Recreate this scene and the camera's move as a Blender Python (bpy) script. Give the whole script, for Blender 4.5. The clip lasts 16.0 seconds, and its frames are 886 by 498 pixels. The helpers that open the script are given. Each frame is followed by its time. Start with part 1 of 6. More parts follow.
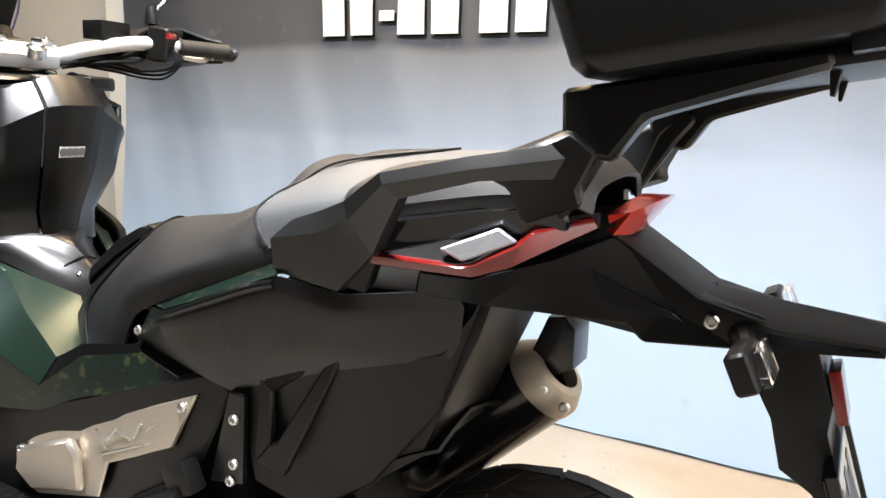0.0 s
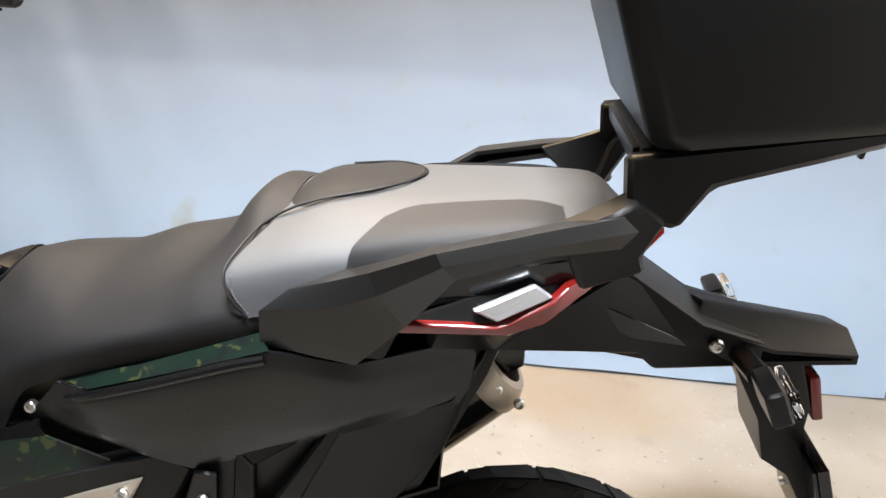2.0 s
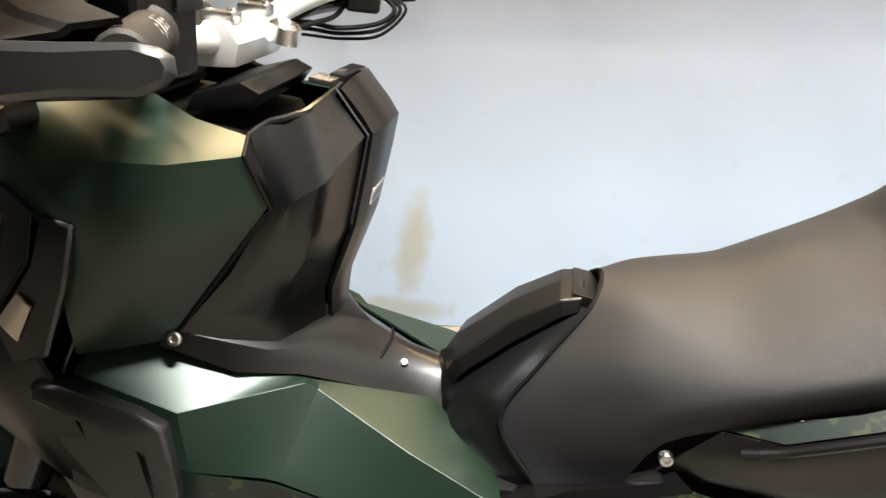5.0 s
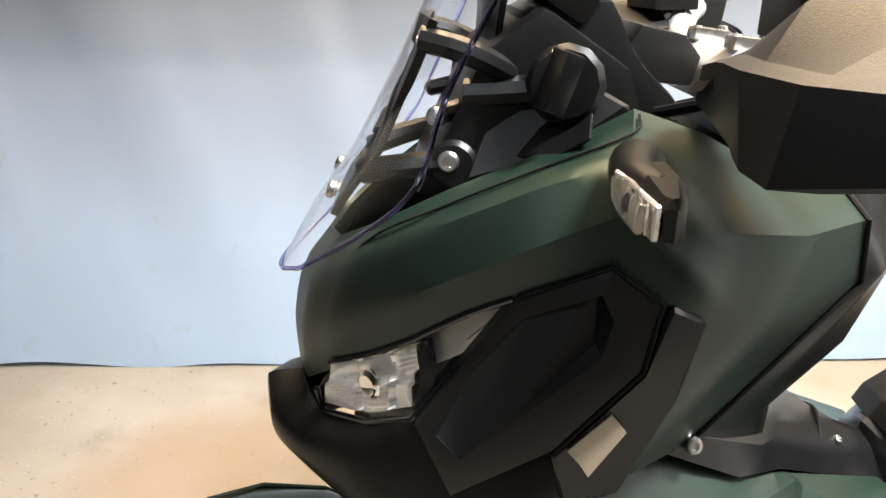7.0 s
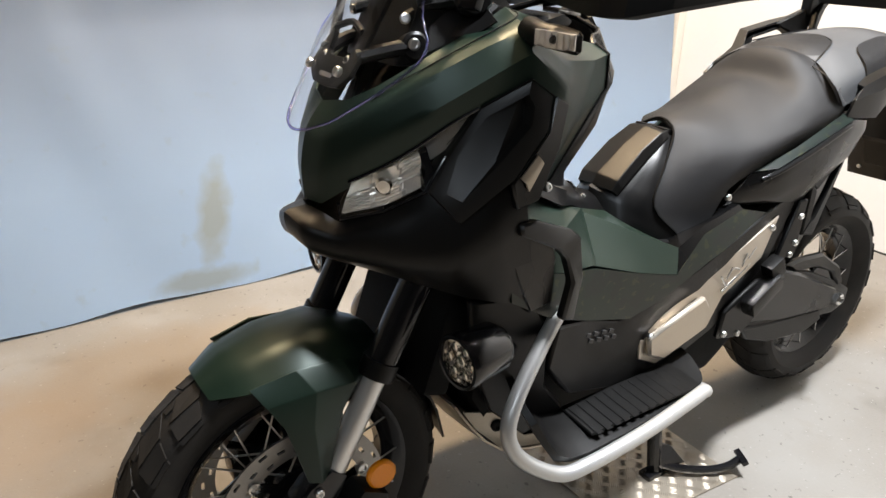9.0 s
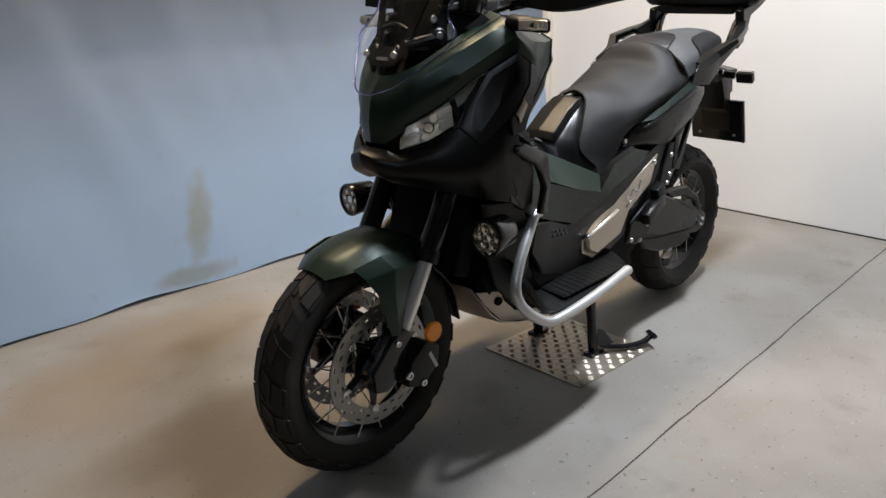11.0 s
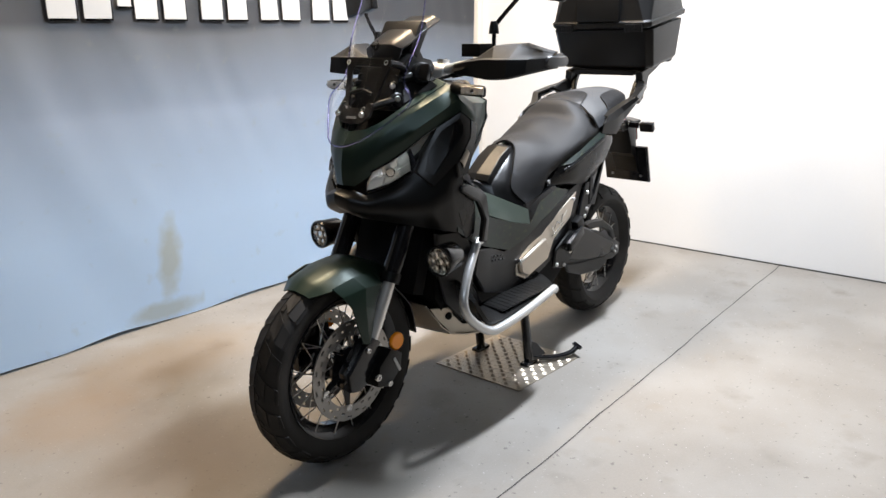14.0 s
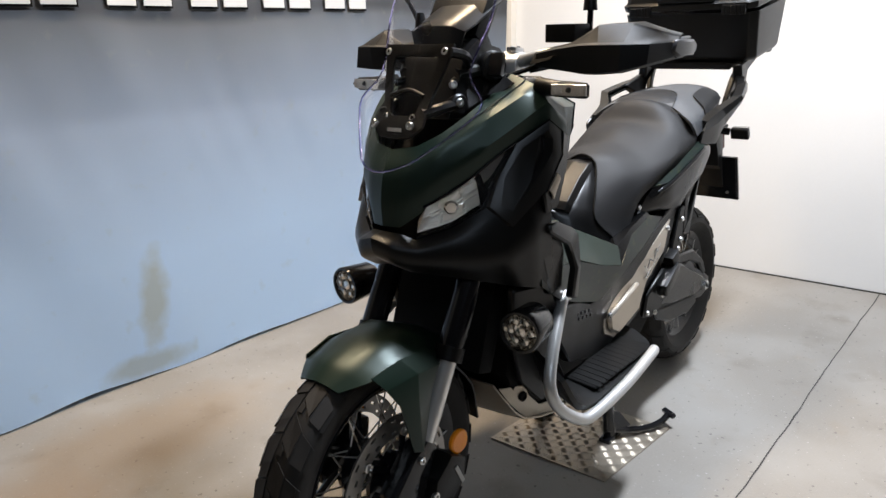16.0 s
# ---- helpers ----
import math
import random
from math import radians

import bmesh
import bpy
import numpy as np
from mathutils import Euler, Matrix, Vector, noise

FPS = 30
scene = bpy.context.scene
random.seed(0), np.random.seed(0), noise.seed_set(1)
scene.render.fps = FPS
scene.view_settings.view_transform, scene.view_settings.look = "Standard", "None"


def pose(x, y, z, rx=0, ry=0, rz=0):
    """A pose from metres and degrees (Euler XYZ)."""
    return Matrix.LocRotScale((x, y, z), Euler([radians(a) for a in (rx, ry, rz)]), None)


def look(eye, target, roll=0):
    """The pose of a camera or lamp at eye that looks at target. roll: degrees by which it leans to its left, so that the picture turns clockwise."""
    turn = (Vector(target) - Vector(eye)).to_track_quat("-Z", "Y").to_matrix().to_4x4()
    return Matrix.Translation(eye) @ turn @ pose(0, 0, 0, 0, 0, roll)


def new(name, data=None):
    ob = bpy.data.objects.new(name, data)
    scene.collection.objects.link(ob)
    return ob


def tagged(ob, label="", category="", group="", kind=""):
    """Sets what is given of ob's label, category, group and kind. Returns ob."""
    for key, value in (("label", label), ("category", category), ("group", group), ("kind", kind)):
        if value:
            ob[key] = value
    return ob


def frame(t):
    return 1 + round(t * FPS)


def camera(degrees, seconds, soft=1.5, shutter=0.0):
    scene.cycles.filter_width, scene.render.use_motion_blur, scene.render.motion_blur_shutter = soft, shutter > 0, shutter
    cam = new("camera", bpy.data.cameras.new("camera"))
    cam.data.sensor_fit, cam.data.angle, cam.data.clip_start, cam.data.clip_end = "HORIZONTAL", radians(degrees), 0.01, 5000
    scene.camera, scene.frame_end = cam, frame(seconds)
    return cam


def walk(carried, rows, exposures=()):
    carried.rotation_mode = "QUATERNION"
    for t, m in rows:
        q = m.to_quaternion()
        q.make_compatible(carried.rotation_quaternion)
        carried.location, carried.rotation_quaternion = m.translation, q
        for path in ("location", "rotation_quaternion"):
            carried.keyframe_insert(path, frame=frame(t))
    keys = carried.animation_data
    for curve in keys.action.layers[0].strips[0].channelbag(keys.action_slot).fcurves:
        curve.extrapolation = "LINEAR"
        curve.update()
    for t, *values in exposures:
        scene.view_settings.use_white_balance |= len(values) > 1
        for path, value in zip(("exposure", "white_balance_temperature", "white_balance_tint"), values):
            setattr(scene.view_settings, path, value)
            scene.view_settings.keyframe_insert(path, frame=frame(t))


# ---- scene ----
cam = camera(61.5, 16.0)
PATH = [
    (0, (1.902, -0.838, 1.027), (0.948, 0.879, 0.654), 1.8),
    (0.5, (1.834, -0.906, 1.07), (1.103, 0.923, 0.722), 2.7),
    (1, (1.711, -0.934, 1.118), (1.236, 0.98, 0.787), 3.1),
    (1.5, (1.625, -0.921, 1.164), (1.382, 0.955, 0.517), 3.2),
    (2, (1.567, -0.836, 1.184), (1.356, 1.036, 0.511), 2.7),
    (2.5, (1.482, -0.732, 1.168), (1.274, 1.128, 0.463), 2.0),
    (3, (1.369, -0.714, 1.163), (1.129, 1.136, 0.443), 1.5),
    (3.5, (1.234, -0.757, 1.172), (0.985, 1.081, 0.424), 0.8),
    (4, (1.101, -0.803, 1.181), (0.875, 1.031, 0.414), 0.5),
    (4.5, (1.0, -0.805, 1.181), (0.76, 1.025, 0.41), -0.0),
    (5, (0.895, -0.791, 1.189), (0.583, 1.032, 0.427), -1.2),
    (5.2, (0.848, -0.788, 1.186), (0.517, 1.038, 0.438), -1.5),
    (7.3, (0.206, -0.648, 1.184), (0.43, 1.206, 0.468), 0.8),
    (7.5, (0.182, -0.638, 1.184), (0.505, 1.202, 0.468), 0.5),
    (8, (0.049, -0.727, 1.201), (0.712, 1.008, 0.459), 0.3),
    (8.5, (-0.105, -0.852, 1.194), (0.831, 0.736, 0.418), 1.4),
    (9, (-0.28, -0.999, 1.179), (0.762, 0.518, 0.397), 1.2),
    (9.5, (-0.502, -1.12, 1.147), (0.607, 0.347, 0.36), 0.8),
    (9.7, (-0.594, -1.17, 1.138), (0.558, 0.264, 0.353), 0.5),
    (11.8, (-1.116, -1.439, 1.141), (0.272, -0.125, 0.549), -1.0),
    (12, (-1.18, -1.496, 1.142), (0.209, -0.178, 0.564), -0.7),
    (12.5, (-1.24, -1.51, 1.179), (0.184, -0.224, 0.616), -0.8),
    (13, (-1.245, -1.515, 1.196), (0.204, -0.254, 0.637), -0.7),
    (13.5, (-1.242, -1.508, 1.202), (0.23, -0.273, 0.644), -0.7),
    (14, (-1.248, -1.491, 1.207), (0.242, -0.279, 0.649), -0.7),
    (14.5, (-1.224, -1.454, 1.204), (0.277, -0.256, 0.646), -0.8),
    (15, (-1.122, -1.358, 1.176), (0.381, -0.162, 0.62), -1.0),
    (15.5, (-0.968, -1.199, 1.187), (0.532, 0.003, 0.632), -1.1),
    (16, (-0.864, -0.981, 1.162), (0.622, 0.237, 0.607), -1.3),
]
EXPOSURE = [(t, e, k, 10) for t, e, k in (
    (0, 0.65, 6750), (0.5, 0.52, 6750), (1, 0.43, 6700), (2.5, 0.33, 6650), (3.5, 0.32, 7050), (4.5, 0.42, 7450), (5.2, 0.55, 7500), (7.3, 0.84, 6900), (8.0, 0.70, 6850), (8.5, 0.44, 6850), (9.0, 0.12, 6750), (9.7, -0.13, 6600),
    (11.8, -0.82, 6300), (12.5, -0.79, 6300), (13.0, -0.56, 6250), (13.7, 0.02, 6250), (14.4, 0.01, 6250), (15.2, -0.18, 6250), (16, -0.29, 6200))]
walk(cam, [(t, look(e, g, r)) for t, e, g, r in PATH], EXPOSURE)

# ---- world and lamps ----
world = bpy.data.worlds.new("world")
scene.world = world
world.use_nodes = True
world.node_tree.nodes["Background"].inputs[0].default_value = (0.6, 0.7, 0.85, 1)
world.node_tree.nodes["Background"].inputs[1].default_value = 0.02


def area(name, eye, target, w, h, watts, colour):
    d = bpy.data.lights.new(name, "AREA")
    d.shape, d.size, d.size_y, d.energy, d.color = "RECTANGLE", w, h, watts, colour
    ob = new(name, d)
    ob.matrix_world = look(eye, target)
    return ob


area("ceiling_lamp_warm", (0.8, 0.80, 2.97), (0.8, 0.70, 0), 1.8, 0.3, 114, (1.0, 0.75, 0.48))
area("ceiling_lamp_cool", (1.35, -0.55, 2.97), (1.2, 0.1, 0), 0.6, 0.16, 202, (0.88, 0.925, 1.0))
area("ceiling_lamp_cool", (-1.7, -2.2, 2.97), (-0.6, 0.3, 0), 0.9, 0.3, 24, (0.76, 0.87, 1.0))


# ---- materials ----
def material(name, colour, rough=0.5, metal=0.0, vary=0.15, grain=120.0, bump=0.1, big=3.0, coat=0.0, spec=0.5, rough_vary=0.12):
    """A surface with colour and gloss varied at two scales, and a fine relief."""
    m = bpy.data.materials.new(name)
    m.use_nodes = True
    n, l = m.node_tree.nodes, m.node_tree.links
    b = n["Principled BSDF"]
    co = n.new("ShaderNodeTexCoord")
    n1, n2 = n.new("ShaderNodeTexNoise"), n.new("ShaderNodeTexNoise")
    n1.inputs["Scale"].default_value, n1.inputs["Detail"].default_value = big, 5
    n2.inputs["Scale"].default_value, n2.inputs["Detail"].default_value = grain, 3
    l.new(co.outputs["Object"], n1.inputs["Vector"])
    l.new(co.outputs["Object"], n2.inputs["Vector"])
    add = n.new("ShaderNodeMath")
    add.operation = "MULTIPLY_ADD"
    add.inputs[1].default_value = 0.35
    l.new(n2.outputs["Fac"], add.inputs[0])
    l.new(n1.outputs["Fac"], add.inputs[2])
    ramp = n.new("ShaderNodeMapRange")
    ramp.inputs[1].default_value, ramp.inputs[2].default_value = 0.35, 1.0
    ramp.inputs[3].default_value, ramp.inputs[4].default_value = 1 - vary, 1 + vary
    l.new(add.outputs[0], ramp.inputs[0])
    mix = n.new("ShaderNodeVectorMath")
    mix.operation = "SCALE"
    mix.inputs[0].default_value = colour
    l.new(ramp.outputs[0], mix.inputs["Scale"])
    l.new(mix.outputs[0], b.inputs["Base Color"])
    rr = n.new("ShaderNodeMapRange")
    rr.inputs[1].default_value, rr.inputs[2].default_value = 0.3, 0.7
    rr.inputs[3].default_value, rr.inputs[4].default_value = max(0.02, rough - rough_vary * rough), rough + rough_vary * rough
    l.new(n1.outputs["Fac"], rr.inputs[0])
    l.new(rr.outputs[0], b.inputs["Roughness"])
    b.inputs["Metallic"].default_value = metal
    b.inputs["Coat Weight"].default_value = coat
    b.inputs["Coat Roughness"].default_value = 0.12
    b.inputs["Specular IOR Level"].default_value = spec
    if bump:
        bp = n.new("ShaderNodeBump")
        bp.inputs["Strength"].default_value, bp.inputs["Distance"].default_value = bump, 0.001
        l.new(n2.outputs["Fac"], bp.inputs["Height"])
        l.new(bp.outputs[0], b.inputs["Normal"])
    return m


def overlay(m, colour, scale, low, high, stretch=(1, 1, 1), detail=2.0, shift=(0, 0, 0)):
    """Mixes a patchy second colour into a material."""
    n, l = m.node_tree.nodes, m.node_tree.links
    b = n["Principled BSDF"]
    old = b.inputs["Base Color"].links[0].from_socket
    co, mp, no, ra, mx = (n.new(k) for k in ("ShaderNodeTexCoord", "ShaderNodeMapping", "ShaderNodeTexNoise", "ShaderNodeMapRange", "ShaderNodeMix"))
    mp.inputs["Scale"].default_value, mp.inputs["Location"].default_value = stretch, shift
    no.inputs["Scale"].default_value, no.inputs["Detail"].default_value = scale, detail
    ra.inputs[1].default_value, ra.inputs[2].default_value = low, high
    mx.data_type = "RGBA"
    l.new(co.outputs["Object"], mp.inputs["Vector"])
    l.new(mp.outputs[0], no.inputs["Vector"])
    l.new(no.outputs["Fac"], ra.inputs[0])
    l.new(ra.outputs[0], mx.inputs["Factor"])
    l.new(old, mx.inputs[6])
    mx.inputs[7].default_value = (*colour, 1)
    l.new(mx.outputs[2], b.inputs["Base Color"])
    return m


def glass(name, colour=(1, 1, 1), rough=0.02, ior=1.45):
    m = bpy.data.materials.new(name)
    m.use_nodes = True
    b = m.node_tree.nodes["Principled BSDF"]
    b.inputs["Base Color"].default_value = (*colour, 1)
    b.inputs["Roughness"].default_value, b.inputs["IOR"].default_value = rough, ior
    b.inputs["Transmission Weight"].default_value = 1
    return m


PLASTIC = material("black_plastic", (0.0036, 0.0035, 0.0034), 0.36, grain=900, bump=0.2, vary=0.12, spec=0.28)
SATIN = material("satin_black_paint", (0.0032, 0.0032, 0.0034), 0.28, grain=400, bump=0.04, spec=0.40)
GLOSS = material("gloss_black", (0.008, 0.008, 0.009), 0.16, grain=200, bump=0.02)
DARK = material("dark_cavity_metal", (0.003, 0.003, 0.003), 0.7, grain=90, bump=0.3, spec=0.12)
GREEN = material("matt_metallic_green", (0.0058, 0.0138, 0.0090), 0.36, metal=0.0, grain=1500, bump=0.03, vary=0.1, spec=0.40)
GREEN.node_tree.nodes["Principled BSDF"].inputs["Specular Tint"].default_value = (0.86, 1.0, 0.94, 1)
CAMO = material("camouflage_green", (0.0045, 0.0110, 0.0075), 0.30, grain=1500, bump=0.02, spec=0.4)
overlay(CAMO, (0.024, 0.029, 0.012), 42, 0.60, 0.61, stretch=(1, 1, 1.6))
overlay(CAMO, (0.005, 0.008, 0.007), 19, 0.56, 0.575, shift=(3.1, 1.7, 0.4), stretch=(1, 1, 1.5))
SEAT = material("black_seat_vinyl", (0.0072, 0.0072, 0.0079), 0.60, grain=1100, bump=0.5, vary=0.14, spec=0.36)
SEATGREY = material("grey_seat_vinyl", (0.056, 0.058, 0.061), 0.58, grain=1100, bump=0.4, vary=0.08)
RUBBER = material("tyre_rubber", (0.014, 0.0125, 0.011), 0.62, grain=300, bump=0.35, vary=0.25, spec=0.25)
overlay(RUBBER, (0.034, 0.029, 0.024), 9, 0.55, 0.85, detail=6)
STEEL = material("bright_steel", (0.66, 0.65, 0.63), 0.28, metal=1.0, grain=200, bump=0.05)
FORK = material("hard_chrome", (0.78, 0.77, 0.75), 0.24, metal=0.6, grain=200, bump=0.03, vary=0.05)
SILVER = material("silver_powder_coat", (0.58, 0.58, 0.57), 0.35, metal=0.55, grain=1200, bump=0.15)
BEIGE = material("dull_titanium", (0.42, 0.37, 0.30), 0.42, metal=0.7, grain=300, bump=0.1)
RED = material("red_lens", (0.14, 0.008, 0.007), 0.16, grain=500, bump=0.05, coat=0.5)
REDLAMP = material("red_tail_lamp", (0.42, 0.03, 0.02), 0.14, grain=300, bump=0.1, coat=0.4)
BLADE = material("polished_tail_blade", (0.52, 0.53, 0.55), 0.30, metal=0.6, grain=500, bump=0.02)
NOSE = material("satin_nose_plastic", (0.0036, 0.0036, 0.0038), 0.30, grain=500, bump=0.06, spec=0.5)
DISC = material("brake_steel", (0.30, 0.285, 0.265), 0.36, metal=0.85, grain=200, bump=0.1)
KICK = material("warm_brushed_plate", (0.56, 0.50, 0.42), 0.36, metal=0.85, grain=300, bump=0.12, vary=0.1)
RAIL = material("cast_dark_grey_paint", (0.0065, 0.0063, 0.006), 0.36, grain=900, bump=0.12, vary=0.12, spec=0.5)
GUARD = material("matt_guard_plastic", (0.0060, 0.0058, 0.0058), 0.55, grain=900, bump=0.2, vary=0.15, spec=0.24)
REFL = material("ribbed_reflector", (0.80, 0.76, 0.70), 0.20, metal=0.7, grain=700, bump=0.1, vary=0.1)
ORANGE = material("orange_reflector", (0.95, 0.30, 0.012), 0.2, grain=300, bump=0.2)
WHITE = material("white_print", (0.42, 0.42, 0.41), 0.5, grain=200, bump=0.02, vary=0.04)
CHROME = material("reflector_chrome", (0.86, 0.83, 0.78), 0.10, metal=1.0, grain=45, bump=0.5, vary=0.05)
GREY = material("grey_trim", (0.035, 0.035, 0.036), 0.35, metal=0.4, grain=600, bump=0.1)
DIM = material("faded_grey_print", (0.12, 0.12, 0.12), 0.5)
LENS = glass("clear_lens", (1, 1, 1), 0.03, 1.22)
TINT = glass("screen_edge", (0.45, 0.42, 0.85), 0.08, 1.3)
SCREENGLASS = glass("windscreen_acrylic", (0.97, 0.98, 1.0), 0.01, 1.2)


# ---- building helpers ----
def part(name, bm, mat, parent=None, label="", smooth=35):
    """Links a bmesh as one mesh object under a thing or a part."""
    me = bpy.data.meshes.new(name)
    bmesh.ops.recalc_face_normals(bm, faces=bm.faces)
    bm.to_mesh(me)
    bm.free()
    if smooth:
        me.polygons.foreach_set("use_smooth", [True] * len(me.polygons))
        me.set_sharp_from_angle(angle=radians(smooth))
    me.materials.append(mat)
    ob = new(name, me)
    if parent is not None:
        ob.parent = parent
    if label:
        tagged(ob, label)
    return ob


def empty(name, label, category, place=(0, 0, 0), group=""):
    ob = new(name)
    ob.location = place
    return tagged(ob, label, category, group)


def soften(bm, width, segments=1, angle=30):
    """Rounds all edges that are sharper than an angle."""
    bm.normal_update()
    edges = [e for e in bm.edges if len(e.link_faces) == 2 and e.calc_face_angle(0) > radians(angle)]
    if edges:
        bmesh.ops.bevel(bm, geom=edges, offset=width, segments=segments, profile=0.7, affect="EDGES", clamp_overlap=True)
    return bm


def refine(pts, steps, curl):
    """More points along a line through the given ones: straight where curl is 0, a smooth curve where it is 1."""
    p = [Vector(v) for v in pts]
    if len(p) < 3:
        curl = 0.0
    q = [p[0] * 2 - p[1]] + p + [p[-1] * 2 - p[-2]]
    out = []
    for a, b, c, d in zip(q, q[1:], q[2:], q[3:]):
        for i in range(steps):
            t = i / steps
            smooth = 0.5 * (2 * b + (c - a) * t + (2 * a - 5 * b + 4 * c - d) * t * t + (3 * b - a - 3 * c + d) * t**3)
            out.append(b.lerp(c, t).lerp(smooth, curl))
    return out + [p[-1]]


def grid(rows, thick=0.005, side=1, sub=0, curl=0.8, nose=0):
    """A shell through rows of points, with thickness; side -1 mirrors it. The first rows, as many as nose says, are rounder."""
    if sub:
        rows = [refine(r, sub + 1, 0.8 if i < nose else curl) for i, r in enumerate(rows)]
        cols = [refine(c, sub + 1, curl) for c in zip(*rows)]
        rows = list(zip(*cols))
    bm = bmesh.new()
    vs = [[bm.verts.new((x, y * side, z)) for x, y, z in row] for row in rows]
    for a, b in zip(vs, vs[1:]):
        for i in range(len(a) - 1):
            quad = [a[i], a[i + 1], b[i + 1], b[i]]
            if len({tuple(round(c, 5) for c in v.co) for v in quad}) > 2:
                bm.faces.new(quad)
    bmesh.ops.remove_doubles(bm, verts=bm.verts, dist=1e-5)
    bmesh.ops.recalc_face_normals(bm, faces=bm.faces)
    if thick:
        bm.normal_update()
        mid = sum((v.co.y for v in bm.verts)) / len(bm.verts)
        out = sum((f.normal.y * f.calc_area() for f in bm.faces))
        if abs(mid) < 0.02:
            mid, out = 1, sum((f.normal.z * f.calc_area() for f in bm.faces))
        if out * mid < 0:
            bmesh.ops.reverse_faces(bm, faces=bm.faces)
        bmesh.ops.solidify(bm, geom=bm.faces[:], thickness=thick)
    return bm


def plate(outline, thick, side=1, bevel=0.002, inward=None):
    """A flat or slightly bent plate from its outline in space, as thick as given, away from the outside."""
    bm = bmesh.new()
    pts = [Vector((x, y * side, z)) for x, y, z in outline]
    normal = Vector((0, 0, 0))
    for a, b in zip(pts, pts[1:] + pts[:1]):
        normal += a.cross(b)
    normal.normalize()
    if inward is None:
        inward = Vector((0, side, 0)) if sum(p.y for p in pts) * side < 0 else Vector((0, -side, 0))
    else:
        inward = Vector((inward[0], inward[1] * side, inward[2]))
    if normal.dot(inward) < 0:
        normal = -normal
    top = [bm.verts.new(p) for p in pts]
    low = [bm.verts.new(p + normal * thick) for p in pts]
    bm.faces.new(top)
    bm.faces.new(low[::-1])
    n = len(pts)
    for i in range(n):
        bm.faces.new((top[i], low[i], low[(i + 1) % n], top[(i + 1) % n]))
    bmesh.ops.recalc_face_normals(bm, faces=bm.faces)
    if bevel:
        soften(bm, bevel, 1, 25)
    bmesh.ops.triangulate(bm, faces=[f for f in bm.faces if len(f.verts) > 4])
    return bm


def prism(outline, y0, y1, bevel=0.004, segments=2):
    """A body from its side outline (x, z), from y0 to y1."""
    bm = bmesh.new()
    a = [bm.verts.new((x, y0, z)) for x, z in outline]
    b = [bm.verts.new((x, y1, z)) for x, z in outline]
    bm.faces.new(a)
    bm.faces.new(b[::-1])
    n = len(a)
    for i in range(n):
        bm.faces.new((a[i], b[i], b[(i + 1) % n], a[(i + 1) % n]))
    bmesh.ops.recalc_face_normals(bm, faces=bm.faces)
    if bevel:
        soften(bm, bevel, segments, 20)
    bmesh.ops.triangulate(bm, faces=[f for f in bm.faces if len(f.verts) > 4])
    return bm


def brick(size, m, bevel=0.003, segments=2, taper=1.0):
    bm = bmesh.new()
    bmesh.ops.create_cube(bm, size=1)
    for v in bm.verts:
        k = taper if v.co.z > 0 else 1
        v.co = (v.co.x * size[0] * k, v.co.y * size[1] * k, v.co.z * size[2])
    if bevel:
        soften(bm, bevel, segments)
    bmesh.ops.transform(bm, matrix=m, verts=bm.verts)
    return bm


def spline(points, steps=6):
    """Points along a smooth line through the given ones."""
    p = [Vector(v) for v in points]
    p = [p[0] * 2 - p[1]] + p + [p[-1] * 2 - p[-2]]
    out = []
    for a, b, c, d in zip(p, p[1:], p[2:], p[3:]):
        for i in range(steps):
            t = i / steps
            out.append(0.5 * (2 * b + (c - a) * t + (2 * a - 5 * b + 4 * c - d) * t * t + (3 * b - a - 3 * c + d) * t**3))
    return out + [p[-2]]


def tube(points, radius, around=10, steps=6, side=1, radii=None):
    line = spline([(x, y * side, z) for x, y, z in points], steps) if steps > 1 else [Vector((x, y * side, z)) for x, y, z in points]
    bm = bmesh.new()
    rings, ref = [], None
    for i, p in enumerate(line):
        d = (line[min(i + 1, len(line) - 1)] - line[max(i - 1, 0)]).normalized()
        if ref is None:
            ref = d.orthogonal().normalized()
        ref = (ref - d * ref.dot(d)).normalized()
        w = d.cross(ref)
        r = radius if radii is None else radii[0] + (radii[1] - radii[0]) * i / (len(line) - 1)
        rings.append([bm.verts.new(p + (ref * math.cos(a) + w * math.sin(a)) * r) for a in (2 * math.pi * k / around for k in range(around))])
    for a, b in zip(rings, rings[1:]):
        for k in range(around):
            bm.faces.new((a[k], a[(k + 1) % around], b[(k + 1) % around], b[k]))
    bm.faces.new(rings[0])
    bm.faces.new(rings[-1][::-1])
    return bm


def lathe(profile, m, n=48, closed=False):
    """A body of turning: profile of (along, radius) about the local z axis, set in place by m."""
    bm = bmesh.new()
    rings = []
    for z, r in profile:
        rings.append([bm.verts.new((r * math.cos(2 * math.pi * k / n), r * math.sin(2 * math.pi * k / n), z)) for k in range(n)] if r > 1e-6 else [bm.verts.new((0, 0, z))] * n)
    pairs = list(zip(rings, rings[1:])) + ([(rings[-1], rings[0])] if closed else [])
    for a, b in pairs:
        for k in range(n):
            q = []
            for v in (a[k], a[(k + 1) % n], b[(k + 1) % n], b[k]):
                if v not in q:
                    q.append(v)
            if len(q) > 2:
                bm.faces.new(q)
    bmesh.ops.transform(bm, matrix=m, verts=bm.verts)
    return bm


def along(a, b):
    """A pose at a whose z axis points to b."""
    d = Vector(b) - Vector(a)
    return Matrix.Translation(a) @ d.to_track_quat("Z", "Y").to_matrix().to_4x4()


